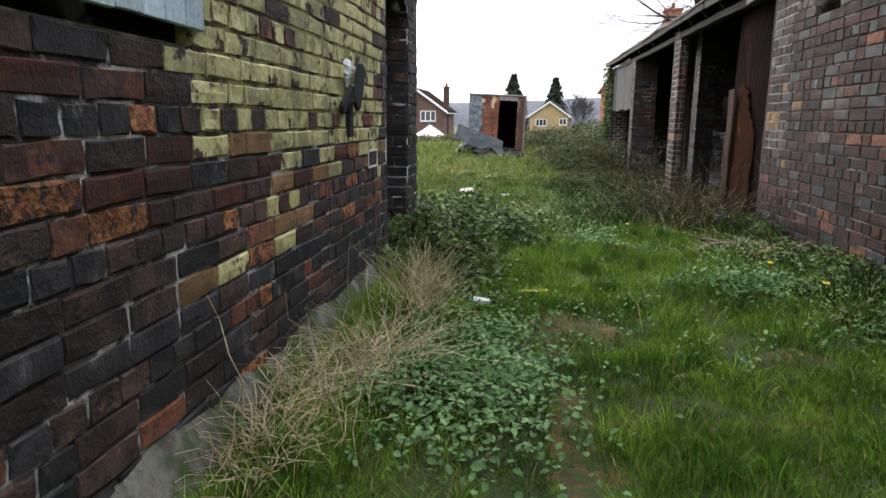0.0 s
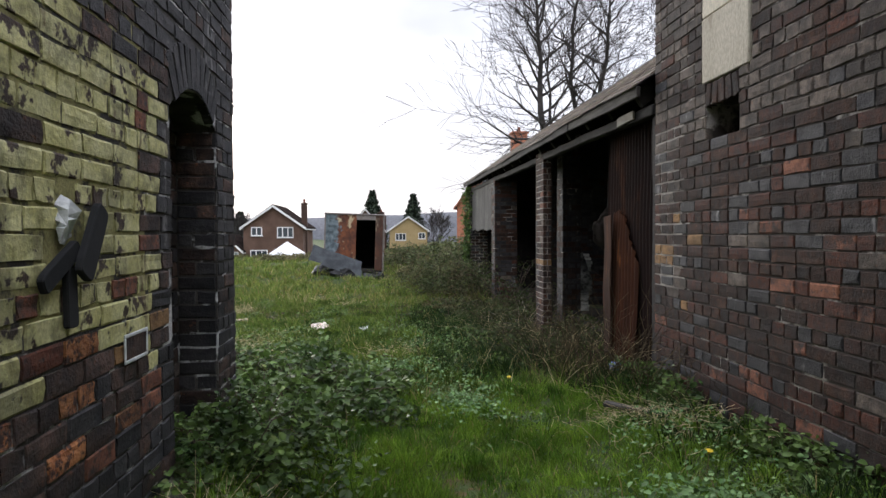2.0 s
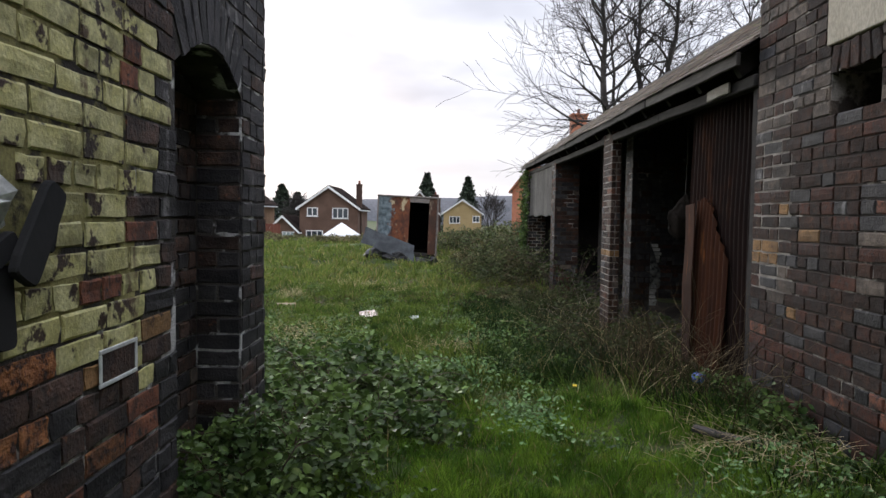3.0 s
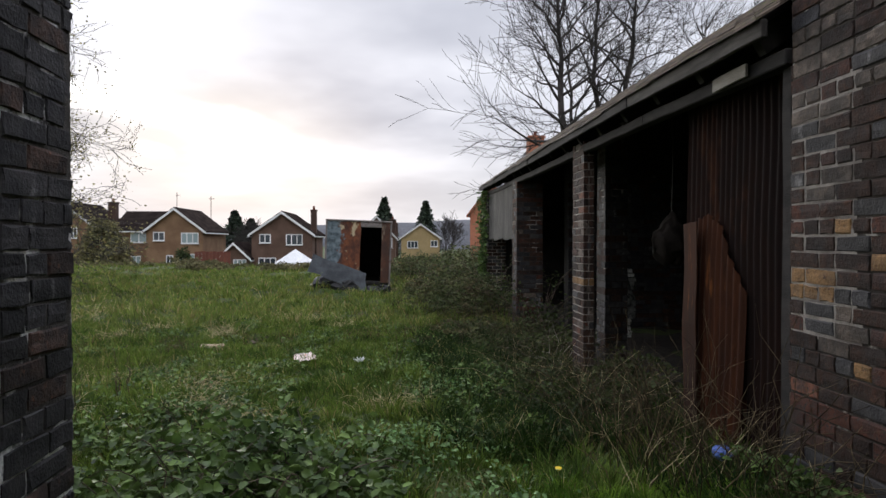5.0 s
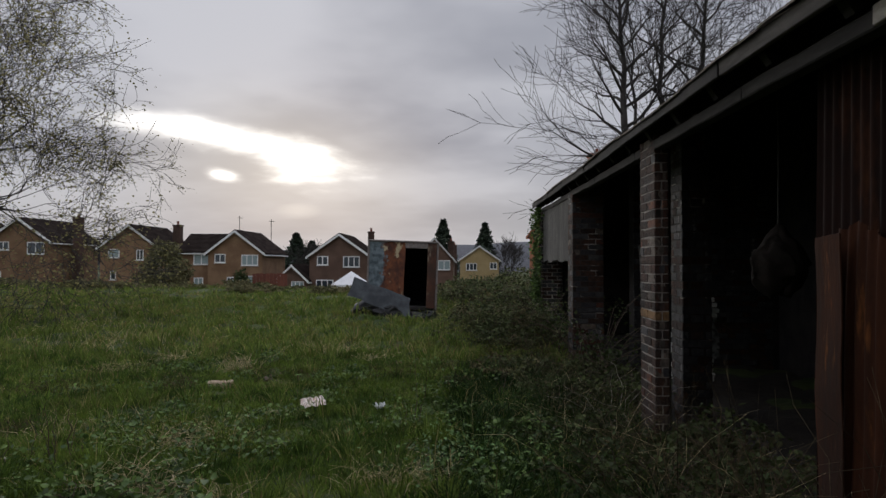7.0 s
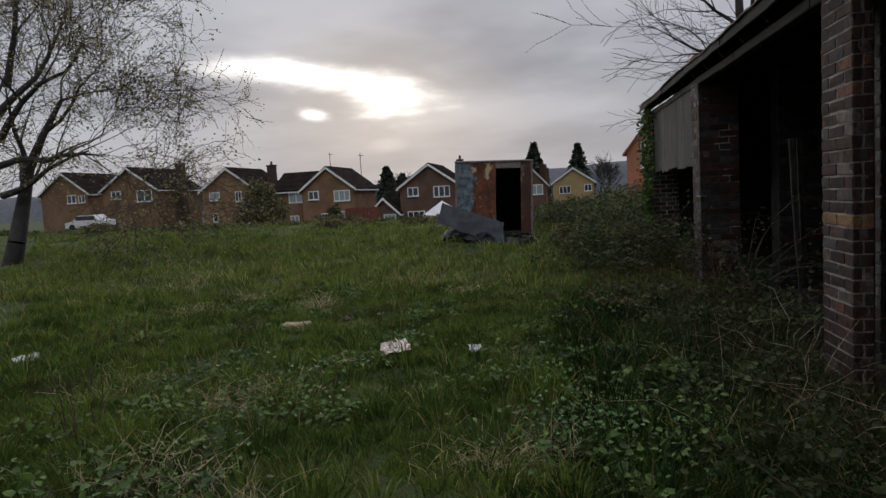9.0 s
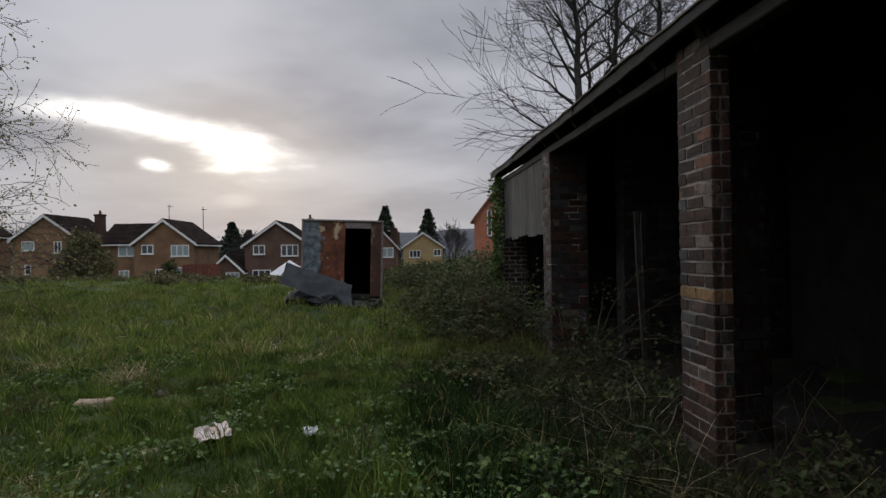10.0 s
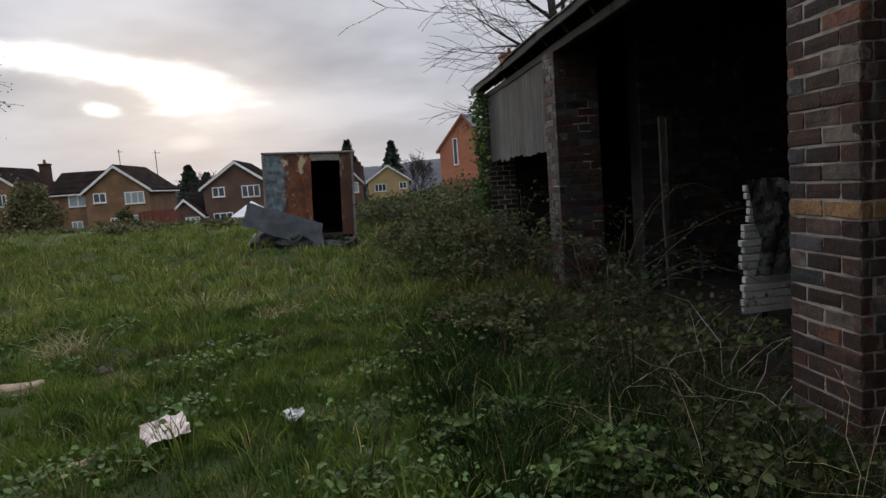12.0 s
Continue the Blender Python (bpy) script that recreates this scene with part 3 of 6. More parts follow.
def brick_wall(parent, turn, spots, single, rnd):
    """spots: rows of (along, up, length, material); turn(along, up) gives the pose of a brick there. The rows for which single() is true become bricks of their own, the rest one mesh."""
    verts, faces, index, mats, made = [], [], [], [], 0
    for a, z, length, mat in spots:
        m = turn(a, z) @ pose(0, rnd.uniform(-0.0035, 0.0005), 0, rnd.uniform(-1.3, 1.3), rnd.uniform(-0.7, 0.7), rnd.uniform(-0.8, 0.8))
        if single(a, z) and made < 300:
            made += 1
            q = round(length / 0.03) * 0.03 - 0.006 if abs(length - STRETCH) > 0.002 and abs(length - HEAD) > 0.002 else length
            ob = new("brick", brick_mesh("b", q, rnd.randrange(4), mat))
            ob.parent = parent
            ob.matrix_local = m
        else:
            if mat not in mats:
                mats.append(mat)
            base = len(verts)
            verts += [m @ Vector(p) for p in brick_points(length, COURSE - JOINT, rnd)]
            faces += [tuple(base + k for k in f) for f in BRICK_FACES]
            index += [mats.index(mat)] * len(BRICK_FACES)
    if verts:
        ob = link_mesh("brickwork", verts, faces, mats, parent, index=index)
        tagged(ob, kind="stuff")


def facing(axis, at, sign):
    """The pose of a brick in a wall across that axis at that place, looking towards sign."""
    if axis == "x":
        return lambda a, z: Matrix.Translation((at, a, z)) @ pose(0, 0, 0, 0, 0, 90 * sign)
    return lambda a, z: Matrix.Translation((a, at, z)) @ pose(0, 0, 0, 0, 0, 180 if sign > 0 else 0)


def choose(rnd, table):
    k = rnd.random() * sum(w for _, w in table)
    for m, w in table:
        k -= w
        if k <= 0:
            return m
    return table[-1][0]


def outside(lo, hi, a0, a1):
    """What is left of the span from lo to hi beside an opening from a0 to a1."""
    return [(p, q) for p, q in ((lo, min(hi, a0)), (max(lo, a1), hi)) if q - p > 0.03]


# ---- left building: painted and sooty brick wall with a bricked-up arched doorway ----
LX = -0.97
NICHE0, NICHE1, SPRING, RISE = 4.42, 5.20, 2.27, 0.14


def arch_z(y):
    t = (y - (NICHE0 + NICHE1) / 2) / ((NICHE1 - NICHE0) / 2)
    return SPRING + RISE * (1 - t * t)


def left_wall():
    rnd = random.Random(4)
    wall = thing("wall_left", "old brick wall, yellow paint above, black soot below", "wall", kind="structure")
    bm = bmesh.new()
    back, mort = LX - 0.5, LX - 0.0045
    box(bm, back, mort, -5.0, 0.6, -0.3, 5.4)
    box(bm, back, mort, 0.6, 1.84, -0.3, 1.66)
    box(bm, back, LX - 0.14, 0.6, 1.84, 1.66, 2.7)
    box(bm, back, mort, 0.6, 1.84, 2.7, 5.4)
    box(bm, back, mort, 1.84, NICHE0, -0.3, 5.4)
    box(bm, back, mort, NICHE1, 5.60, -0.3, 5.4)
    box(bm, back, LX - 0.235, NICHE0, NICHE1, -0.3, 2.6)
    part("mortar", bm, MORTAR_L, wall)
    boxed("painted_mortar", mort - 0.01, mort + 0.0015, 1.845, 4.1, 1.42, 2.9, MORTAR_Y, wall)
    # wall over the arch
    ys = np.linspace(NICHE0, NICHE1, 13)
    verts = [(x, y, z) for y in ys for x, z in ((mort, arch_z(y)), (mort, 5.4), (LX - 0.24, arch_z(y)))]
    faces = []
    for k in range(12):
        a, b = 3 * k, 3 * k + 3
        faces += [(a, b, b + 1, a + 1), (a, a + 2, b + 2, b)]
    link_mesh("arch_wall", verts, faces, MORTAR_L, wall)
    boxed("side_wall", -6.0, back - 0.003, -5.0, 5.60, -0.3, 5.4, DARK, wall)

    def pick(y, z):
        edge = 1.40 + 0.12 * noise.noise((y * 2.1, z, 3)) - 0.02 * (y - 2)
        if y > 4.2 + 0.12 * rnd.random() or z > 3.1 + 0.5 * noise.noise((y * 1.5, 5, 1)) or (z > 2.35 and y > 3.75 - rnd.random() * 0.3):
            return choose(rnd, [(BLACK, 8), (DARK, 3)])
        if y > 1.84 and z > edge:
            return choose(rnd, [(YELLOW, 94), (DARK, 3), (RED, 3)]) if noise.noise((y * 1.8, z * 3.2, 9)) < 0.42 else choose(rnd, [(YELLOW, 4), (RED, 3), (DARK, 4)])
        if z > 0.98 and y > 1.75:
            return choose(rnd, [(YELLOW, 16), (DARK, 44), (RED, 14), (MAROON, 10), (ORANGE, 12), (BUFF, 9), (BLACK, 12)])
        if z > 0.95:
            return choose(rnd, [(DARK, 40), (BLACK, 22), (MAROON, 14), (RED, 10), (ORANGE, 12), (BUFF, 3), (YELLOW, 3)])
        return choose(rnd, [(DARK, 30), (BLACK, 60), (RED, 7), (ORANGE, 2)])

    spots = []
    for a, z, length, row in courses(-3.0, 5.60, 0.32, 5.2, rnd):
        lo, hi = a - length / 2, a + length / 2
        if 0.6 < hi and lo < 1.84 and 1.66 < z < 2.7:
            spots += [((p + q) / 2, z, q - p, pick(a, z)) for p, q in outside(lo, hi, 0.6, 1.84)]
            continue
        if 3.44 < a < 3.56 and 1.6 < z < 1.86:
            continue
        if hi > NICHE0 and lo < NICHE1 and z < arch_z(min(max(a, NICHE0), NICHE1)) + 0.24:
            if lo < NICHE0 - 0.05:
                spots.append(((lo + NICHE0) / 2, z, NICHE0 - lo, pick(a, z)))
            elif hi > NICHE1 + 0.05:
                spots.append(((hi + NICHE1) / 2, z, hi - NICHE1, BLACK))
            continue
        spots.append((a, z, length, pick(a, z)))
    brick_wall(wall, facing("x", LX, 1), spots, lambda a, z: 1.7 < a < 3.9 and 0.85 < z < 2.1, rnd)
    # bricked-up back of the doorway
    inner = [(a, z, l, choose(rnd, [(BLACK, 5), (DARK, 5), (GREYB, 1)])) for a, z, l, row in courses(NICHE0, NICHE1, 0.32, 2.45, rnd)]
    brick_wall(wall, facing("x", LX - 0.225, 1), inner, lambda a, z: False, rnd)
    reveal = [(a, z, l, choose(rnd, [(BLACK, 6), (DARK, 4)])) for a, z, l, row in courses(LX - 0.22, LX - 0.012, 0.32, 2.26, rnd)]
    brick_wall(wall, facing("y", NICHE1 - 0.004, -1), reveal, lambda a, z: False, rnd)
    # ring of bricks on end over the arch
    for k in range(10):
        y = NICHE0 + (k + 0.5) * (NICHE1 - NICHE0) / 10
        slope = math.degrees(math.atan2(arch_z(y + 0.02) - arch_z(y - 0.02), 0.04))
        ob = new("arch_brick", brick_mesh("b", STRETCH, k % 4, BLACK))
        ob.parent = wall
        ob.matrix_local = Matrix.Translation((LX + 0.003, y, arch_z(y) + 0.118)) @ pose(0, 0, 0, 0, 0, 90) @ pose(0, 0, 0, 0, 90 - slope, 0)
    # end wall bricks at the corner
    corner = [(a, z, l, choose(rnd, [(BLACK, 6), (DARK, 4)])) for a, z, l, row in courses(LX - 1.2, LX - 0.004, 0.32, 4.4, rnd)]
    brick_wall(wall, facing("y", 5.604, 1), corner, lambda a, z: False, rnd)
    # cement skirting along the foot
    rows, verts, faces = 64, [], []
    for k in range(rows + 1):
        y = -3 + k * (NICHE0 + 2.95) / rows
        top = 0.63 + 0.07 * noise.noise((y * 2.3, 1, 1)) + 0.03 * noise.noise((y * 9, 4, 1))
        out = 0.035 + 0.012 * noise.noise((y * 3.7, 8, 1))
        verts += [(LX - 0.02, y, top), (LX + out * 0.4, y, top - 0.03), (LX + out + 0.05 + 0.03 * noise.noise((y * 5, 2, 6)), y, 0.46), (LX + out + 0.16, y, 0.1)]
    for k in range(rows):
        for j in range(3):
            a = 4 * k + j
            faces.append((a, a + 1, a + 5, a + 4))
    link_mesh("skirting", verts, faces, RENDER, wall, "grey mossy cement skirting", smooth=True)
    return wall


left_wall()


def blue_boards():
    """Painted boards that close the window, hanging a little out over its sill."""
    t = thing("window_boarding", "pale blue painted vertical boards over a window", "boarding")
    y, k = 0.62, 0
    rnd = random.Random(8)
    while y < 1.86:
        w = 0.105
        low = 1.745 + 0.004 * rnd.uniform(-1, 1)
        boxed("board", LX + 0.004, LX + 0.024, y, min(y + w - 0.004, 1.885), low, 2.72, BLUEPAINT, t, bevel=0.003, wear=0.002, cuts=6)
        y += w
        k += 1
    boxed("batten", LX - 0.03, LX + 0.001, 0.62, 1.83, 2.45, 2.55, DARKWOOD, t)
    boxed("sill", LX - 0.13, LX - 0.004, 0.63, 1.83, 1.662, 1.70, RENDER, t, "sooty stone sill", bevel=0.006)


blue_boards()


def wall_bracket():
    """Broken iron and timber fixing left in a hole of the wall."""
    t = thing("wall_bracket", "broken timber and iron bracket hanging from brickwork", "bracket", (LX, 3.5, 1.7))
    def paddle(name, out, y, z, length, wide, tilt, taper, thick=0.022):
        """A flat timber with rounded, worn ends, lying along the wall."""
        bm, ring = bmesh.new(), []
        for k in range(24):
            a = k * math.pi / 12
            w = wide / 2 * (1 - taper * (0.5 + 0.5 * math.sin(a)))
            ring.append((math.copysign(abs(math.cos(a)) ** 0.35, math.cos(a)) * w, math.copysign(abs(math.sin(a)) ** 0.28, math.sin(a)) * length / 2))
        rows = [[bm.verts.new((x, p + 0.003 * noise.noise((p * 40, q * 40, out)), q + 0.004 * noise.noise((q * 30, p * 30, 4)))) for p, q in ring] for x in (0.0, thick * 0.75, thick)]
        for v in rows[2]:
            v.co.y, v.co.z = v.co.y * 0.93, v.co.z * 0.97
        for lo, hi in zip(rows, rows[1:]):
            for k in range(24):
                bm.faces.new((lo[k], lo[(k + 1) % 24], hi[(k + 1) % 24], hi[k]))
        bm.faces.new(rows[2])
        bm.faces.new(rows[0][::-1])
        bmesh.ops.transform(bm, matrix=pose(out, y, z, tilt, 0, 0), verts=bm.verts)
        part(name, bm, INSIDE, t)

    paddle("timber", 0.032, 0.04, -0.03, 0.26, 0.10, -32, 0.2)
    paddle("arm", 0.010, -0.12, -0.10, 0.24, 0.06, -62, 0.1, 0.02)
    paddle("strap", 0.008, 0.12, 0.0, 0.17, 0.05, -14, 0.0, 0.02)
    paddle("stub", 0.005, -0.05, -0.20, 0.19, 0.07, 3, 0.25, 0.018)
    bm = bmesh.new()
    bmesh.ops.create_icosphere(bm, subdivisions=2, radius=0.035)
    for v in bm.verts:
        v.co = Vector((v.co.x * 0.5, v.co.y * 1.1, v.co.z * 1.7)) + noise.noise_vector(v.co * 45) * 0.04 + Vector((0.008, -0.07, 0.03))
    part("mortar_lump", bm, PLASTIC_W, t, "white lump of mortar")


wall_bracket()
marked = thing("outlined_brick", "brick ringed with white mortar in sooty wall", "brick", (LX, 3.98, 1.265))
for y0, y1, z0, z1 in ((-0.115, 0.115, 0.042, 0.056), (-0.115, 0.115, -0.056, -0.042), (-0.115, -0.10, -0.0415, 0.0415), (0.10, 0.115, -0.0415, 0.0415)):
    boxed("mortar_band", 0.003, 0.008, y0, y1, z0, z1, PLASTIC_W, marked, bevel=0.002, wear=0.002, cuts=4)
boxed("face", 0.003, 0.006, -0.0995, 0.0995, -0.0415, 0.0415, DARK, marked, bevel=0.001)

# ---- right building: dark brick wall with a boarded window and a vent hole ----
RX = 2.17
RY1 = 6.63


def right_wall():
    rnd = random.Random(11)
    wall = thing("wall_right", "dark weathered brick wall with pale mortar at its corner", "wall", kind="structure")
    bm = bmesh.new()
    mort, back = RX + 0.006, RX + 0.4
    box(bm, mort, back, -5, 5.18, -0.3, 5.6)
    box(bm, mort, back, 5.18, 5.81, -0.3, 2.31)
    box(bm, mort, back, 5.18, 5.32, 2.31, 2.70)
    box(bm, mort, back, 5.75, 5.81, 2.31, 2.70)
    box(bm, mort, back, 5.32, 5.75, 2.555, 2.70)
    box(bm, RX + 0.06, back, 5.18, 5.81, 2.70, 4.0)
    box(bm, mort, back, 5.18, 5.81, 4.0, 5.6)
    box(bm, mort, back, 5.81, RY1 - 0.008, -0.3, 5.6)
    box(bm, RX + 0.30, back, 5.32, 5.75, 2.31, 2.555)
    part("mortar", bm, MORTAR_R, wall)
    for z in (1.25, 1.43, 1.61, 1.79, 1.97, 2.15, 2.33):
        boxed("pale_mortar", mort - 0.003, mort + 0.01, 6.12 + 0.16 * noise.noise((z * 5, 3, 1)), RY1 - 0.01, z, z + 0.178, MORTAR_P, wall)
    boxed("side_wall", back + 0.003, 6.5, -5, RY1 - 0.01, -0.3, 5.6, BROWN, wall)

    def pick(y, z):
        v = noise.noise((y * 1.3, z * 1.3, 17))
        if z > 2.3 + 0.3 * v:
            return choose(rnd, [(GREYB, 62), (BROWN, 30), (BLACK, 6), (MAROON, 5)])
        if y > 5.3 and z > 1.0:
            return choose(rnd, [(GREYB, 10), (BROWN, 50), (BLACK, 20), (MAROON, 16), (BUFF, 1)])
        return choose(rnd, [(BROWN, 44), (MAROON, 30 if v > -0.1 else 16), (BLACK, 24), (GREYB, 2), (RED, 5)])

    spots = []
    for a, z, length, row in courses(-3.0, RY1, 0.30, 5.4, rnd):
        lo, hi = a - length / 2, a + length / 2
        gap = (5.18, 5.81) if 2.70 < z < 4.0 else (5.32, 5.75) if 2.33 < z < 2.71 else None
        if gap and hi > gap[0] and lo < gap[1]:
            spots += [((p + q) / 2, z, q - p, pick(a, z)) for p, q in outside(lo, hi, *gap)]
            continue
        mat = pick(a, z)
        if a > 6.3 and 1.42 < z < 1.62:
            mat = choose(rnd, [(BUFF, 3), (ORANGE, 1)])
        spots.append((a, z, length, mat))
    brick_wall(wall, facing("x", RX, -1), spots, lambda a, z: 4.9 < a < 6.63 and 1.0 < z < 2.9, rnd)
    for k in range(5):
        ob = new("lintel_brick", brick_mesh("b", 0.15, k % 4, BROWN))
        ob.parent = wall
        ob.matrix_local = Matrix.Translation((RX - 0.004, 5.36 + 0.088 * k, 2.625)) @ pose(0, 0, 0, 0, 0, -90) @ pose(0, 0, 0, 0, 90 + 6 * (k - 2), 0)
    ends = [(a, z, l, choose(rnd, [(GREYB, 2), (BROWN, 5), (MAROON, 2)])) for a, z, l, row in courses(RX + 0.004, RX + 0.41, 0.30, 5.4, rnd)]
    brick_wall(wall, facing("y", RY1, 1), ends, lambda a, z: False, rnd)


right_wall()
board = thing("window_board", "pale weathered sheet board closing a window", "board")
boxed("sheet", RX - 0.012, RX + 0.05, 5.20, 5.79, 2.712, 3.15, BOARD, board, bevel=0.006, wear=0.004, cuts=4)
boxed("sheet", RX - 0.010, RX + 0.05, 5.20, 5.79, 3.156, 3.98, BOARD, board, bevel=0.006, wear=0.004, cuts=4)

# ---- open-fronted shed ----
PX = 2.15
EAVE_X, EAVE_Z0, EAVE_Z1, SHED0, SHED1 = 2.04, 2.93, 3.10, RY1 + 0.015, 19.75


def eave_z(y):
    return EAVE_Z0 + (EAVE_Z1 - EAVE_Z0) * (y - SHED0) / (SHED1 - SHED0) + 0.012 * math.sin(y * 1.7)


def shed_roof():
    roof = thing("shed_roof", "sagging mossy slate roof on weathered eaves timbers", "roof", kind="structure")
    slope, depth, n = math.tan(radians(34)), 3.6, 26
    verts, faces = [], []
    ys = np.linspace(SHED0, SHED1, n)
    for y in ys:
        z = eave_z(y)
        verts += [(EAVE_X, y, z - 0.05), (EAVE_X + depth, y, z - 0.05 + depth * slope), (EAVE_X, y, z - 0.02), (EAVE_X + depth, y, z - 0.02 + depth * slope)]
    for k in range(n - 1):
        a, b = 4 * k, 4 * k + 4
        faces += [(a, a + 1, b + 1, b), (a + 2, b + 2, b + 3, a + 3), (a, b, b + 2, a + 2)]
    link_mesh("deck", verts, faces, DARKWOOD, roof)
    rnd = random.Random(5)
    sv, sf = [], []
    for row in range(12):
        y = SHED0 + (0.12 if row % 2 else 0)
        while y < SHED1:
            w, s0 = 0.25, row * 0.2 - 0.05
            lift = 0.012 + rnd.random() * 0.012
            base = len(sv)
            for yy in (y + 0.004, min(y + w - 0.004, SHED1)):
                for s, t in ((s0, lift + 0.012), (s0 + 0.3, 0.004), (s0, lift)):
                    sv.append((EAVE_X + s, yy, eave_z(yy) - 0.02 + s * slope + t))
            sf += [(base, base + 1, base + 4, base + 3), (base + 2, base, base + 3, base + 5), (base, base + 2, base + 1), (base + 3, base + 4, base + 5)]
            y += w
    tagged(link_mesh("slates", sv, sf, SLATE, roof, "mossy brown slates"), kind="stuff")
    # eaves boards in lengths, and a weathered lintel under them
    y, k = SHED0, 0
    while y < SHED1:
        l = rnd.uniform(1.6, 2.6)
        e = min(y + l, SHED1)
        za, zb = eave_z(y), eave_z(e)
        tilt = math.degrees(math.atan2(zb - za, e - y))
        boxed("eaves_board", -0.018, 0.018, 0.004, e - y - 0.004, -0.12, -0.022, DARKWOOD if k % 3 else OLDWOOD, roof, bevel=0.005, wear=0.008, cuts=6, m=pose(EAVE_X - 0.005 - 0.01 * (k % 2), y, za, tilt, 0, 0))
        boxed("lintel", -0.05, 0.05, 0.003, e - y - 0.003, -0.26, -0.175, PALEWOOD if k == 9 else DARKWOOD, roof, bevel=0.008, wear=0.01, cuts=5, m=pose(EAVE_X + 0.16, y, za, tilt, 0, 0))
        y, k = e, k + 1
    boxed("splice", EAVE_X + 0.085, EAVE_X + 0.105, 7.0, 7.42, eave_z(7.2) - 0.25, eave_z(7.2) - 0.17, PALEWOOD, roof, "pale split splice board", bevel=0.004, wear=0.012, cuts=4)
    y = SHED0 + 0.2
    while y < SHED1:
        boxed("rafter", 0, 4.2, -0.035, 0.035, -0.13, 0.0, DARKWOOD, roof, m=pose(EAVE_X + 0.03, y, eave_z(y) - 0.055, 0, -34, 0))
        y += 0.75


def brick_pier(name, label, x0, x1, y0, y1, z0, z1, pick, seed, parent=None, mortar=None):
    """A free-standing brick pier, a mortar core with bricks on its four sides."""
    rnd, mortar = random.Random(seed), mortar or MORTAR_P
    pier = thing(name, label, "pillar", kind="structure") if parent is None else parent
    boxed("mortar_core", x0 + 0.003, x1 - 0.003, y0 + 0.003, y1 - 0.003, z0, z1, mortar, pier)
    for axis, at, sign, a0, a1 in (("x", x0, -1, y0, y1), ("y", y0, -1, x0, x1), ("x", x1, 1, y0, y1), ("y", y1, 1, x0, x1)):
        spots, row, z = [], 0, z0
        while z + COURSE < z1 + 0.03:
            span = a1 - a0
            cuts = [0, 0.25, 0.75, 1] if row % 2 else [0, 0.5, 1]
            for c0, c1 in zip(cuts, cuts[1:]):
                l = (c1 - c0) * span - JOINT * (0.5 if c0 == 0 or c1 == 1 else 1)
                mid = a0 + (c0 + c1) / 2 * span + (JOINT / 4 if c1 == 1 else -JOINT / 4 if c0 == 0 else 0) * (0 if len(cuts) == 2 else 1)
                spots.append((mid, z + COURSE / 2, l, pick(rnd, z)))
            z += COURSE
            row += 1
        brick_wall(pier, facing(axis, at, sign), spots, (lambda a, z: True) if sign < 0 else (lambda a, z: False), rnd)
    return pier


BAND0, BAND1 = 1.255, 1.345


def pier_pick(rnd, z):
    if BAND0 < z + COURSE / 2 < BAND1:
        return BUFF
    return choose(rnd, [(BROWN, 56), (DARK, 20), (MAROON, 8), (GREYB, 12), (BLACK, 6), (RED, 3)])


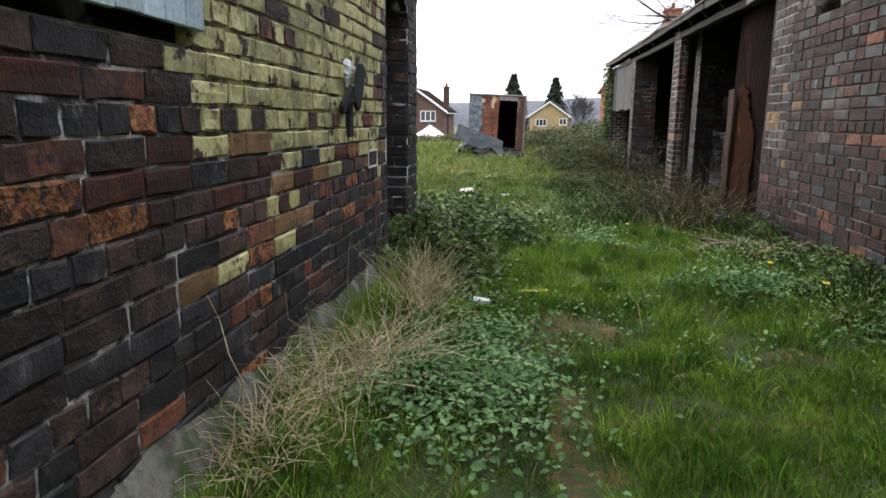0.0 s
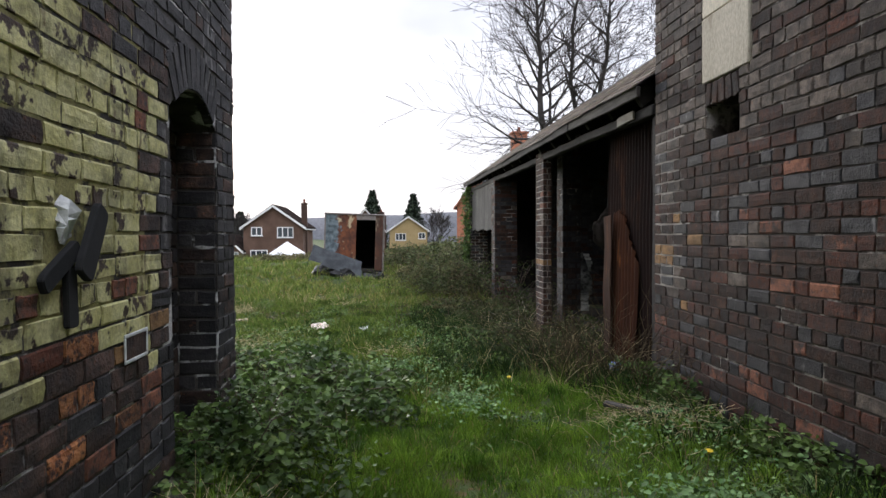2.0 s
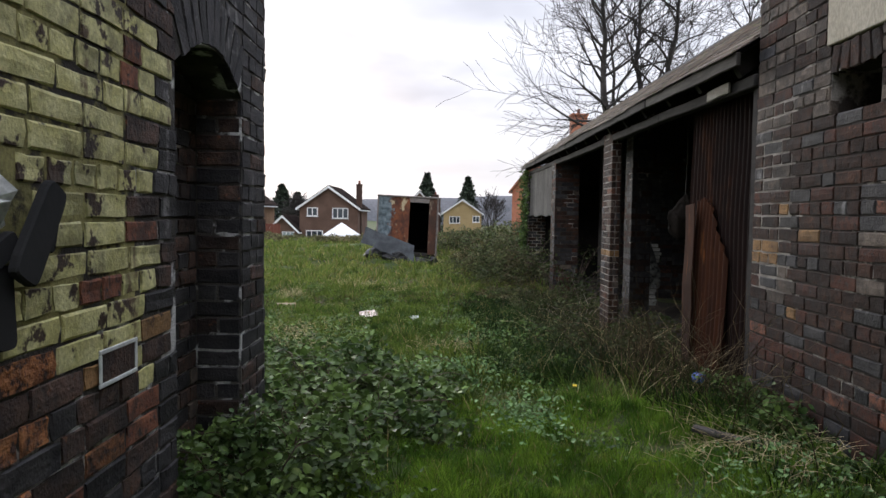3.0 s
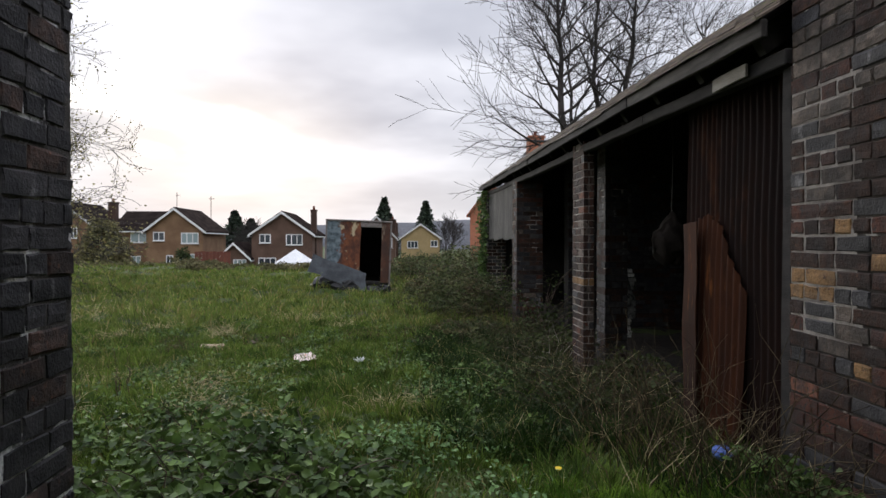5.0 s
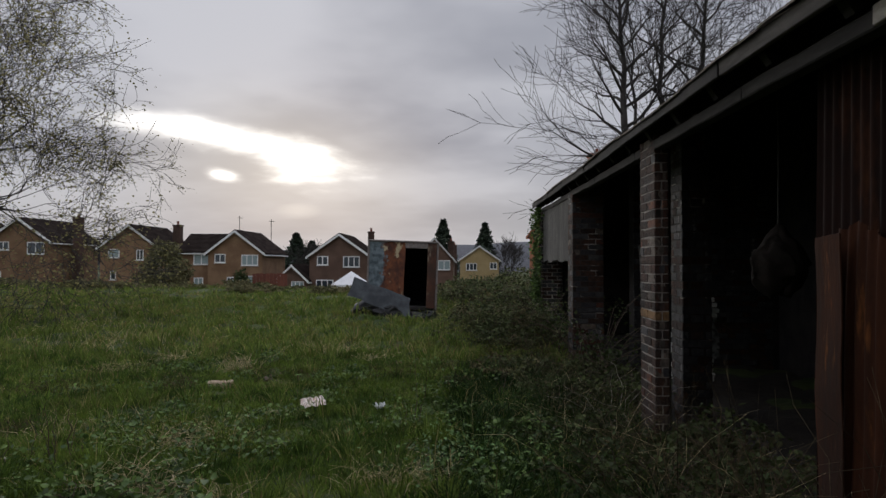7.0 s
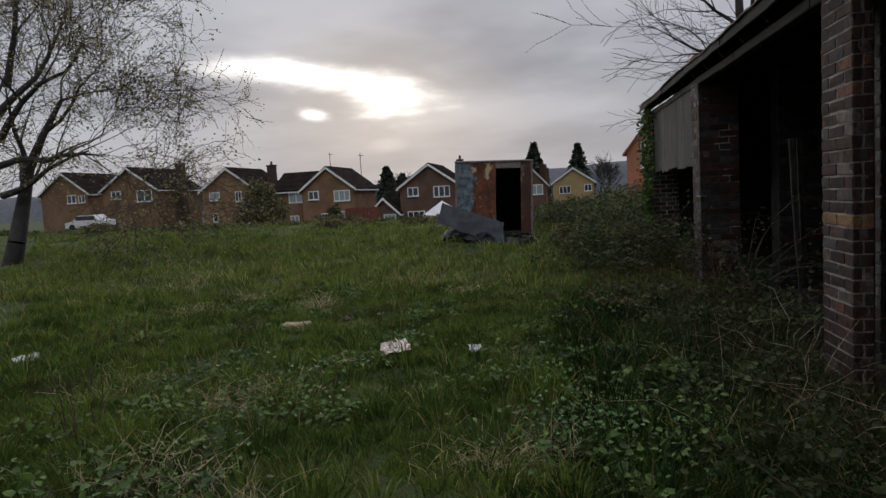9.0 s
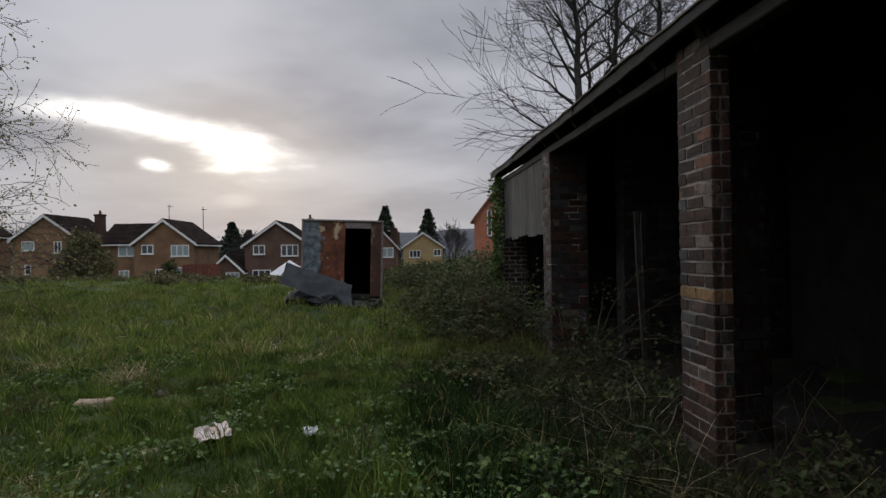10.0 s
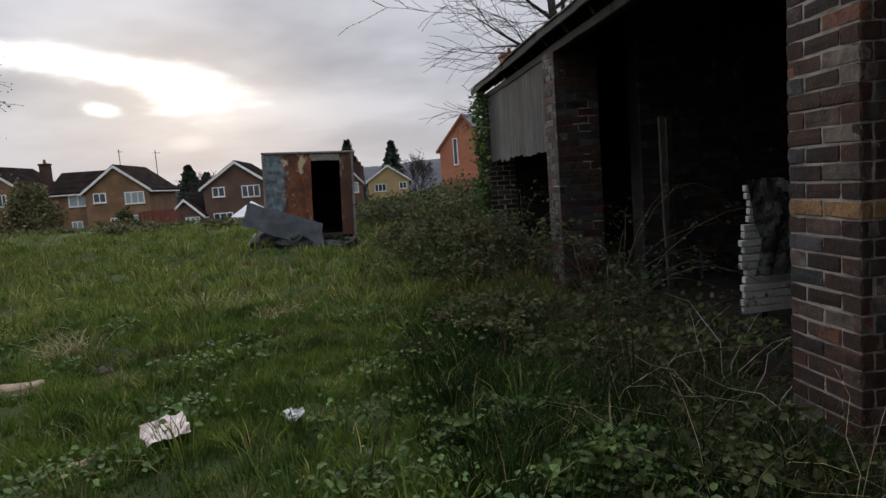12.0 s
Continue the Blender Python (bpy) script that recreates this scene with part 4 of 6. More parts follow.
def shed():
    shed_roof()
    brick_pier("pillar", "square brick pillar of mixed dark and buff bricks", PX, PX + 0.118, 10.53, 11.0, 0.1, 2.83, pier_pick, 21)
    brick_pier("pillar", "dark brick pillar carrying the shed eaves", PX, PX + 0.47, 14.92, 15.38, 0.0, 2.86, lambda r, z: choose(r, [(BROWN, 6), (MAROON, 2), (BLACK, 5), (GREYB, 1)]), 22, mortar=MORTAR_R)
    # mostly black bricks on the inner pier stand in for the bay's dimness
    brick_pier("pillar", "inner brick pier in the dark shed, bricks darkened for shade", 2.62, 2.9, 11.25, 11.6, 0.1, 3.2, lambda r, z: choose(r, [(BROWN, 3), (BLACK, 6)]), 23, mortar=MORTAR_R)
    brick_pier("pillar", "ivy-grown dark end pillar of the shed", PX, PX + 0.45, 19.05, 19.5, 0.0, 2.9, lambda r, z: choose(r, [(BROWN, 5), (BLACK, 5)]), 24)
    strip = boxed("timber_strip", PX + 0.124, PX + 0.155, 10.60, 10.66, 0.1, 2.85, OLDWOOD, bevel=0.006, wear=0.004, cuts=5)
    tagged(strip, "pale upright timber strip beside a brick pillar", "timber post")
    # wall and inner brick colours carry the darkness of the roofed bays
    w = thing("wall_shed", "brick back and end walls of the shed, darkened for shade", "wall", kind="structure")
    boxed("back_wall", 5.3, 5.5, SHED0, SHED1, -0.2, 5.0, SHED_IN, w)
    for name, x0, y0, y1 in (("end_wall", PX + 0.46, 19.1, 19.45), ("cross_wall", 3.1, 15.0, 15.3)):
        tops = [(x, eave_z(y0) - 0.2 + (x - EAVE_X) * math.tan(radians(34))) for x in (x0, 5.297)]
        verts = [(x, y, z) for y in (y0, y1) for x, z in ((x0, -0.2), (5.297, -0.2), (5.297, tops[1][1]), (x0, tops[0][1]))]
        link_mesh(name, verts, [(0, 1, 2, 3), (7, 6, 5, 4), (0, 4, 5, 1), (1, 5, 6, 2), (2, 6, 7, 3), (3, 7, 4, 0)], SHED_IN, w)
    rnd = random.Random(6)
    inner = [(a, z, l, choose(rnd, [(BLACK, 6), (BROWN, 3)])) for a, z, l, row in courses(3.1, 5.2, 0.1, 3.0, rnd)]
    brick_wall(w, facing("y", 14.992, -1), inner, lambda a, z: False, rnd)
    # boards hung in the far bay
    panel = thing("board_panel", "silvered vertical boards hung under the shed eaves", "boarding")
    y = 15.45
    while y < 18.9:
        wd = rnd.uniform(0.12, 0.19)
        boxed("plank", PX + 0.02, PX + 0.045, y, min(y + wd - 0.006, 18.95), 1.77 + rnd.uniform(-0.03, 0.03), 2.86, PLANKS, panel, bevel=0.003, wear=0.006, cuts=4)
        y += wd
    boxed("rail", PX + 0.047, PX + 0.10, 15.42, 19.0, 2.3, 2.4, DARKWOOD, panel)


shed()


def corrugated(name, x, y0, y1, z0, z1, mat, label, top=lambda t: 0.0, lean=0.0, pitch=0.076, amp=0.010):
    n = int((y1 - y0) / pitch * 8)
    rows = 14
    verts, faces = [], []
    for side in (0, 1):
        for i in range(n + 1):
            y = y0 + (y1 - y0) * i / n
            for j in range(rows + 1):
                t = j / rows
                z = z0 + (z1 + top(i / n) - z0) * t
                wob = 0.018 * noise.noise((y * 1.4, z * 1.2, x))
                verts.append((x + amp * math.cos((y - y0) / pitch * 2 * math.pi) + wob + lean * t + side * 0.0025, y, z))
    k = (n + 1) * (rows + 1)
    for i in range(n):
        for j in range(rows):
            a = i * (rows + 1) + j
            faces.append((a, a + 1, a + rows + 2, a + rows + 1))
            faces.append((k + a, k + a + rows + 1, k + a + rows + 2, k + a + 1))
    ob = link_mesh(name, verts, faces, mat, None, label, smooth=True)
    return tagged(ob, label, "metal sheet")


corrugated("corrugated_sheet", 2.30, 6.80, 8.20, 0.30, 2.78, RUST, "tall rusted brown corrugated iron sheet closing a bay", lean=0.03)
corrugated("corrugated_sheet", 2.22, 7.28, 7.97, 0.30, 1.90, RUST_HOT, "shorter rusted corrugated sheet leaning on a taller one", top=lambda t: -0.9 * max(0.0, 0.55 - t) + 0.04 * noise.noise((t * 6, 2, 5)), lean=0.06)
for y0, y1, top, tilt in ((7.76, 7.98, 1.86, -1.0),):
    strip = boxed("rusted_strip", -0.004, 0.004, (y0 - y1) / 2, (y1 - y0) / 2, 0.0, top - 0.28, RUST_HOT, bevel=0.002, wear=0.016, cuts=10, m=pose(2.195, (y0 + y1) / 2, 0.28, tilt, 0, 0))
    tagged(strip, "orange rusted torn iron strip leaning on corrugated sheet", "metal sheet")
post = boxed("door_post", RX + 0.03, RX + 0.13, RY1 + 0.03, RY1 + 0.13, 0.2, 2.72, DARKWOOD, bevel=0.01, wear=0.01, cuts=6)
tagged(post, "black timber post between wall and iron sheet", "timber post")


# ---- rusted van body in the field ----
def van_body():
    t = thing("van_body", "derelict box van body, rusted, blue-grey paint, open doorway", "van body", (-1.19, 22.0, 0.52))
    t.rotation_euler = (0, radians(2.0), radians(4))
    W, D, H = 0.92, 3.0, 1.76
    bm = bmesh.new()
    box(bm, -W, 0.05, 0.0, 0.03, 0.06, H, 0.004, 0.012, 6)
    part("front_panel", bm, VANFRONT, t, "rusted panel with flaking blue-grey and cream paint")
    boxed("side_strip", 0.645, W - 0.04, 0.0, 0.03, 0.06, H, RUSTPANEL, t, bevel=0.004, wear=0.006, cuts=4)
    boxed("door_head", 0.055, 0.64, 0.002, 0.03, H - 0.14, H, FRAMEMETAL, t, bevel=0.004)
    boxed("door_sill", 0.055, 0.64, -0.02, 0.05, 0.0, 0.10, DARKWOOD, t, bevel=0.008)
    boxed("side_wall", -W, -W + 0.03, 0.034, D, 0.05, H, BLUEGREY, t)
    boxed("side_wall", W - 0.03, W, 0.034, D, 0.05, H, RUSTPANEL, t)
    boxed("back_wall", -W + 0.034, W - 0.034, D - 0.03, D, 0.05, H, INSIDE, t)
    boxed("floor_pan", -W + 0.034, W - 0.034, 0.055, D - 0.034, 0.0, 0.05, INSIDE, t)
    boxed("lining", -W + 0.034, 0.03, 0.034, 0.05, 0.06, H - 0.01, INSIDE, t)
    boxed("roof_panel", -W - 0.02, W + 0.02, -0.03, D + 0.02, H + 0.002, H + 0.05, FRAMEMETAL, t, bevel=0.012, wear=0.01, cuts=6)
    for x in (-W - 0.012, W - 0.036):
        boxed("corner_post", x, x + 0.048, -0.022, -0.002, 0.0, H, FRAMEMETAL, t, "pale worn corner post", 0.004, 0.004, 4)
    for x, y in ((-0.7, 0.4), (0.62, 0.4), (-0.7, 2.5), (0.62, 2.5)):
        boxed("axle_block", x, x + 0.2, y, y + 0.5, -0.35, -0.003, DARKWOOD, t, bevel=0.02, wear=0.02, cuts=2)
    # the sheet torn off and left leaning in front
    rnd = random.Random(3)
    nx, ny, verts, faces = 16, 6, [], []
    a, b = Vector((-2.36, 21.66, 1.37)), Vector((-0.86, 21.52, 0.86))
    for side in (0, 1):
        for i in range(nx + 1):
            for j in range(ny + 1):
                u, v = i / nx, j / ny
                p = a.lerp(b, u) + Vector((-0.14, -0.26, -0.46)) * v
                p += Vector((0, -0.05 * math.sin(u * 3.1), 0.05 * math.sin(u * math.pi) * (v - 0.3))) + noise.noise_vector((u * 4, v * 3, 2)) * 0.035
                p += Vector((0.16 * (v - 0.4) * (1 if u > 0.9 else 0), 0.004 * side, -0.05 * v * u))
                verts.append(p)
    k = (nx + 1) * (ny + 1)
    for i in range(nx):
        for j in range(ny):
            q = i * (ny + 1) + j
            faces.append((q, q + 1, q + ny + 2, q + ny + 1))
            faces.append((k + q, k + q + ny + 1, k + q + ny + 2, k + q + 1))
    sheet = link_mesh("fallen_panel", verts, faces, SHEETMETAL, smooth=True)
    tagged(sheet, "bent grey metal panel leaning against the van body", "metal sheet")
    for x, y, s in ((-2.0, 21.7, 0.26), (-1.45, 21.5, 0.28), (-0.75, 21.5, 0.2), (-0.45, 21.7, 0.15)):
        lump("rubbish_bag", (x, y, float(ground_z(x, y)) + s * 0.45), (s * 1.6, s * 1.1, s), RUBBER, "crumpled black rubbish in the grass beside the van body", "rubbish", int(x * -100))


def lump(name, place, size, mat, label, category, seed, rough=0.35):
    bm = bmesh.new()
    bmesh.ops.create_icosphere(bm, subdivisions=3, radius=1.0)
    for v in bm.verts:
        n = v.co.copy()
        v.co += noise.noise_vector(n * 2.1 + Vector((seed, 0, 0))) * rough + noise.noise_vector(n * 6 + Vector((0, seed, 0))) * rough * 0.3
        v.co = Vector((v.co.x * size[0], v.co.y * size[1], v.co.z * size[2]))
    ob = part(name, bm, mat)
    ob.location = place
    return tagged(ob, label, category)


van_body()


# ---- houses beyond the field ----
def window(house, x0, x1, z0, z1, y, pane_mat=None, bars=1, side=False):
    """A window proud of a house wall at y: frame, sill and panes."""
    w = new("window")
    w.parent = house
    w.location = (0, y, 0)
    f = 0.09
    bm = bmesh.new()
    box(bm, x0, x1, -0.06, 0.02, z0, z0 + f)
    box(bm, x0, x1, -0.06, 0.02, z1 - f, z1)
    box(bm, x0, x0 + f, -0.059, 0.019, z0 + f, z1 - f)
    box(bm, x1 - f, x1, -0.059, 0.019, z0 + f, z1 - f)
    for k in range(bars):
        m = x0 + (x1 - x0) * (k + 1) / (bars + 1)
        box(bm, m - 0.045, m + 0.045, -0.058, 0.018, z0 + f, z1 - f)
    part("frame", bm, UPVC, w)
    boxed("pane", x0 + f * 0.5, x1 - f * 0.5, -0.03, -0.02, z0 + f * 0.5, z1 - f * 0.5, pane_mat or GLASS, w)
    boxed("sill", x0 - 0.06, x1 + 0.06, -0.12, 0.0, z0 - 0.06, z0 - 0.003, UPVC, w)
    return w


def house(label, x0, x1, y, base, eave, apex, depth, wall_mat, roof_mat=None, windows=(), chimney=None, turn=0.0, name="house", trim=None):
    """A gabled house whose gable looks towards -y; the windows are given in world x and z on its gable."""
    mid, roof_mat = (x0 + x1) / 2, roof_mat or TILE_DARK
    h = thing(name, label, "house", (mid, y, base), group="houses behind the field")
    h.rotation_euler = (0, 0, radians(turn))
    a, e, t = (x1 - x0) / 2, eave - base, apex - base
    verts = [(s, d, z) for d in (0, depth) for s, z in ((-a, -0.6), (a, -0.6), (a, e), (0, t), (-a, e))]
    faces = [(0, 1, 2, 3, 4), (9, 8, 7, 6, 5), (0, 5, 6, 1), (1, 6, 7, 2), (4, 9, 5, 0), (2, 7, 8, 3), (3, 8, 9, 4)]
    link_mesh("wall", verts, faces, wall_mat, h)
    o, k = 0.32, (t - e) / a
    for s in (-1, 1):
        rv = []
        for d in (-0.28, depth + 0.2):
            rv += [(s * (a + o), d, e - o * k + 0.03), (0, d, t + 0.03), (0, d, t + 0.19), (s * (a + o), d, e - o * k + 0.19)]
        link_mesh("roof", rv, [(0, 1, 2, 3), (7, 6, 5, 4), (0, 4, 5, 1), (1, 5, 6, 2), (2, 6, 7, 3), (3, 7, 4, 0)], roof_mat, h)
        bv = []
        for d in (-0.34, -0.285):
            bv += [(s * (a + o + 0.02), d, e - o * k - 0.12), (0, d, t - 0.14), (0, d, t + 0.12), (s * (a + o + 0.02), d, e - o * k + 0.14)]
        link_mesh("bargeboard", bv, [(0, 1, 2, 3), (7, 6, 5, 4), (0, 4, 5, 1), (1, 5, 6, 2), (2, 6, 7, 3), (3, 7, 4, 0)], trim or UPVC, h)
        boxed("gutter", s * (a + o) - 0.06, s * (a + o) + 0.06, -0.2, depth, e - o * k - 0.1, e - o * k + 0.02, trim or UPVC, h)
    for wx0, wx1, wz0, wz1, *more in windows:
        window(h, wx0 - mid, wx1 - mid, wz0 - base, wz1 - base, 0.0, *more)
    if chimney:
        cx, cd, cz, cw = chimney
        bm = bmesh.new()
        box(bm, cx - mid - cw, cx - mid + cw, cd, cd + cw * 2, -0.3, cz - base - 0.25, 0.02)
        box(bm, cx - mid - cw * 1.15, cx - mid + cw * 1.15, cd - cw * 0.15, cd + cw * 2.15, cz - base - 0.249, cz - base - 0.08, 0.02)
        ch = part("chimney", bm, CHIMNEY if wall_mat is not BRICK_ORANGE else wall_mat, h)
        bm = bmesh.new()
        bmesh.ops.create_cone(bm, cap_ends=True, segments=12, radius1=0.14, radius2=0.11, depth=0.4, matrix=pose(cx - mid, cd + cw, cz - base + 0.11))
        part("pot", bm, FENCE, ch)
    return h


def far_houses():
    C = CURTAIN
    house("tan brick house with dark tiled roof and white trim", -26.2, -20.5, 72, -2.6, 2.85, 5.05, 8.5, BRICK_TAN,
          windows=[(-25.5, -24.35, 1.78, 2.69, GLASS, 1), (-22.7, -20.95, 1.5, 2.62, C, 2), (-22.95, -20.55, -0.4, 0.45, C, 2), (-24.2, -23.5, -0.6, 0.32, GLASS, 1)])
    link = house("low tan brick link with dark roof between houses", -29.0, -22.0, 77.5, -2.4, 2.95, 4.85, 4.8, BRICK_TAN, turn=90)
    link.location.x = -25.4
    for off, half, z0, z1 in ((2.3, 0.85, 4.0, 5.1), (2.6, 0.5, 1.6, 2.6)):
        w = window(link, -half, half, z0, z1, 0.0, C, 1)
        w.location, w.rotation_euler = (-3.5, off, 0), (0, 0, radians(-90))
    house("tan brick house half hidden by an olive bush", -37.6, -31.5, 72, -2.0, 3.4, 5.65, 8.5, BRICK_TAN,
          windows=[(-36.75, -35.55, 2.3, 3.2, C, 0), (-33.75, -33.0, 2.05, 3.15, GLASS, 1), (-36.5, -35.9, 0.0, 0.95, GLASS, 0)], chimney=(-30.9, 3.0, 6.0, 0.4))
    house("tan brick house with brick chimney and white gable trim", -49.6, -43.0, 72, -1.2, 4.05, 6.4, 9, BRICK_TAN,
          windows=[(-48.55, -47.35, 3.1, 3.98, GLASS, 1), (-45.4, -43.55, 2.65, 3.93, GLASS, 1)], chimney=(-42.3, 3.5, 6.9, 0.42))
    house("tan brick house behind the budding tree", -61, -54.6, 76, -0.8, 4.2, 6.6, 9, BRICK_TAN, windows=[(-57.4, -56.2, 3.0, 4.0, GLASS, 1), (-55.9, -55.0, 3.0, 3.9, GLASS, 1)])
    house("dark brown brick house with tall chimney and white trim", -15.6, -9.4, 72, -2.9, 2.5, 4.7, 8.5, BRICK_BROWN,
          windows=[(-14.8, -13.65, 1.55, 2.48, GLASS, 1), (-12.1, -10.4, 1.35, 2.47, GLASS, 2), (-14.9, -13.1, -1.6, 0.05, GLASS, 2)], chimney=(-9.55, 2.0, 5.2, 0.3))
    house("low brown garage with pitched roof beside a house", -18.6, -15.7, 71, -2.9, 0.1, 1.5, 6, BRICK_BROWN, windows=[(-17.2, -15.9, -1.2, -0.1, C, 2)], name="garage")
    house("brown brick house behind the van body", -6.0, -1.1, 90, -3.0, 2.3, 5.0, 9, BRICK_BROWN, windows=[(-3.1, -1.5, 0.9, 2.15, C, 1)], chimney=(-1.5, 5.0, 4.9, 0.4))
    house("straw-coloured brick bungalow with white trim", -0.4, 5.8, 110, -2.9, 2.35, 4.5, 10, BRICK_YEL, TILE_GREY,
          windows=[(0.55, 2.3, 0.65, 1.8, GLASS, 2), (4.35, 5.5, 0.85, 1.9, GLASS, 1)], chimney=(-1.4, 6.0, 5.0, 0.4))
    house("orange brick house with grey slate roof", 7.6, 13.4, 80, -2.9, 5.1, 8.5, 10, BRICK_ORANGE, TILE_GREY, windows=[(9.2, 9.75, 3.2, 6.1, GLASS, 0)], turn=-28, trim=BRICK_ORANGE)
    house("red brick house with chimney behind the shed", 9.0, 16.0, 48, -2.5, 4.5, 7.0, 8, BRICK_ORANGE, TILE_GREY, chimney=(9.6, 2.0, 9.4, 0.55), trim=BRICK_ORANGE)
    # white gazebo tent on the lawn
    g = thing("gazebo", "white canvas garden gazebo with pointed roof", "gazebo", (-9.5, 62.0, -2.3))
    link_mesh("canopy", [(-1.5, -1.5, 2.2), (1.5, -1.5, 2.2), (1.5, 1.5, 2.2), (-1.5, 1.5, 2.2), (0, 0, 3.35), (-1.5, -1.5, 1.95), (1.5, -1.5, 1.95), (1.5, 1.5, 1.95), (-1.5, 1.5, 1.95)],
              [(0, 1, 4), (1, 2, 4), (2, 3, 4), (3, 0, 4), (0, 5, 6, 1), (1, 6, 7, 2), (2, 7, 8, 3), (3, 8, 5, 0)], CANVAS, g)
    for sx in (-1.45, 1.45):
        for sy in (-1.45, 1.45):
            boxed("leg", sx - 0.04, sx + 0.04, sy - 0.04, sy + 0.04, -0.5, 1.95, UPVC, g)
    f = thing("garden_fence", "red-brown close-boarded garden fence", "fence", (0, 60, -2.3))
    for k in range(10):
        boxed("board", -17.6 + k * 0.3, -17.32 + k * 0.3, 0, 0.04, -0.5, 3.15 + 0.02 * (k % 3), FENCE, f)
    # a pale car parked by the houses
    for x, y, z in ((-43.6, 62, 0.12),):
        car(x, y, z)
    for x, y, z0, z1 in ((-29.2, 90, 0, 8.0), (-22.0, 80, 3, 6.9)):
        pole = thing("aerial_pole", "thin dark pole with a television aerial", "pole", (x, y, 0))
        boxed("mast", -0.03, 0.03, -0.03, 0.03, z0 - 1, z1, DARKWOOD, pole)
        for k in range(4):
            boxed("bar", -0.28, 0.28, -0.015 + 0.2 * k, 0.015 + 0.2 * k, z1 - 0.3, z1 - 0.28, DARKWOOD, pole)


def car(x, y, z):
    c = thing("car", "pale parked car beside the far houses", "car", (x, y, z), group="parked cars")
    prof = [(-2.1, 0.25), (-2.1, 0.75), (-1.3, 0.9), (-0.7, 1.4), (0.9, 1.42), (1.5, 0.95), (2.1, 0.85), (2.1, 0.25)]
    verts = [(px, d, pz) for d in (-0.8, 0.8) for px, pz in prof]
    n = len(prof)
    faces = [tuple(range(n)), tuple(range(2 * n - 1, n - 1, -1))] + [(k, k + n, (k + 1) % n + n, (k + 1) % n) for k in range(n)]
    link_mesh("body", verts, faces, UPVC, c)
    boxed("side_glass", -0.95, 1.1, -0.815, -0.803, 0.95, 1.33, GLASS, c)
    for wx in (-1.35, 1.35):
        bm = bmesh.new()
        bmesh.ops.create_cone(bm, cap_ends=True, segments=16, radius1=0.32, radius2=0.32, depth=0.2, matrix=pose(wx, -0.75, 0.3, 90))
        part("wheel", bm, RUBBER, c)


far_houses()


# ---- trees ----
def grow(rng, p, d, length, radius, level, segs, tips, spread=0.75, droop=0.0, kids=(3, 5), least=0.006, side=(1, 3), wob=0.11):
    """A limb that wanders, thins out and throws side limbs."""
    steps = 5 if level > 1 else 4
    p, d = np.array(p, float), np.array(d, float) / np.linalg.norm(d)
    step = length / steps
    for k in range(steps):
        d = d + rng.normal(size=3) * wob + np.array([0, 0, 0.022 - droop])
        d /= np.linalg.norm(d)
        q = p + d * step
        r0, r1 = radius * (1 - 0.16 * k), radius * (1 - 0.16 * (k + 1))
        segs.append((p, q, max(r0, least), max(r1, least)))
        if level > 0 and k >= 1:
            for _ in range(rng.integers(kids[0], kids[1]) if k == steps - 1 else rng.integers(*side)):
                turn = rng.normal(size=3)
                turn -= d * np.dot(turn, d)
                turn /= np.linalg.norm(turn)
                nd = d + turn * spread * rng.uniform(0.55, 1.25)
                grow(rng, q, nd, length * rng.uniform(0.5, 0.72), max(r1 * 0.58, least), level - 1, segs, tips, spread, droop, kids, least, side, wob)
        p = q
    if level == 0:
        tips.append(p)


def fan_tree(name, label, trunks, seed, least=0.008):
    """A bare tree of straight rising trunks, each with many long limbs that sweep outwards and up."""
    rng = np.random.default_rng(seed)
    t = thing(name, label, "tree")
    thick, thin, tips = [], [], []
    for base, top, radius, low, count in trunks:
        base, top = np.array(base, float), np.array(top, float)
        steps = 12
        line = [base + (top - base) * k / steps + np.append(rng.normal(size=2) * 0.07, 0.0) * (k > 0) for k in range(steps + 1)]
        for k in range(steps):
            thick.append((line[k], line[k + 1], radius * (1 - 0.075 * k), radius * (1 - 0.075 * (k + 1))))
        for j in range(count):
            u = low + (0.97 - low) * (j + rng.uniform(0, 0.8)) / count
            k = min(int(u * steps), steps - 1)
            p = line[k] + (line[k + 1] - line[k]) * (u * steps - k)
            a = j * 2.4 + rng.uniform(-0.5, 0.5)
            d = np.array([math.cos(a), 0.75 * math.sin(a), -0.12 + 1.35 * u])
            segs = []
            grow(rng, p, d, (4.1 - 2.0 * u) * rng.uniform(0.75, 1.15), radius * (0.36 - 0.16 * u), 2, segs, tips, 0.62, 0.008, (2, 4), least, (1, 3), 0.15)
            thick += [g for g in segs if g[2] > 0.03]
            thin += [g for g in segs if g[2] <= 0.03]
    v, q = tubes(thick, 7)
    fast_mesh("trunk", v, q, [], BARK, t, smooth=True)
    v, q = tubes(thin, 3)
    tagged(fast_mesh("twig_mass", v, q, [], BARK, t), kind="stuff")
    return t


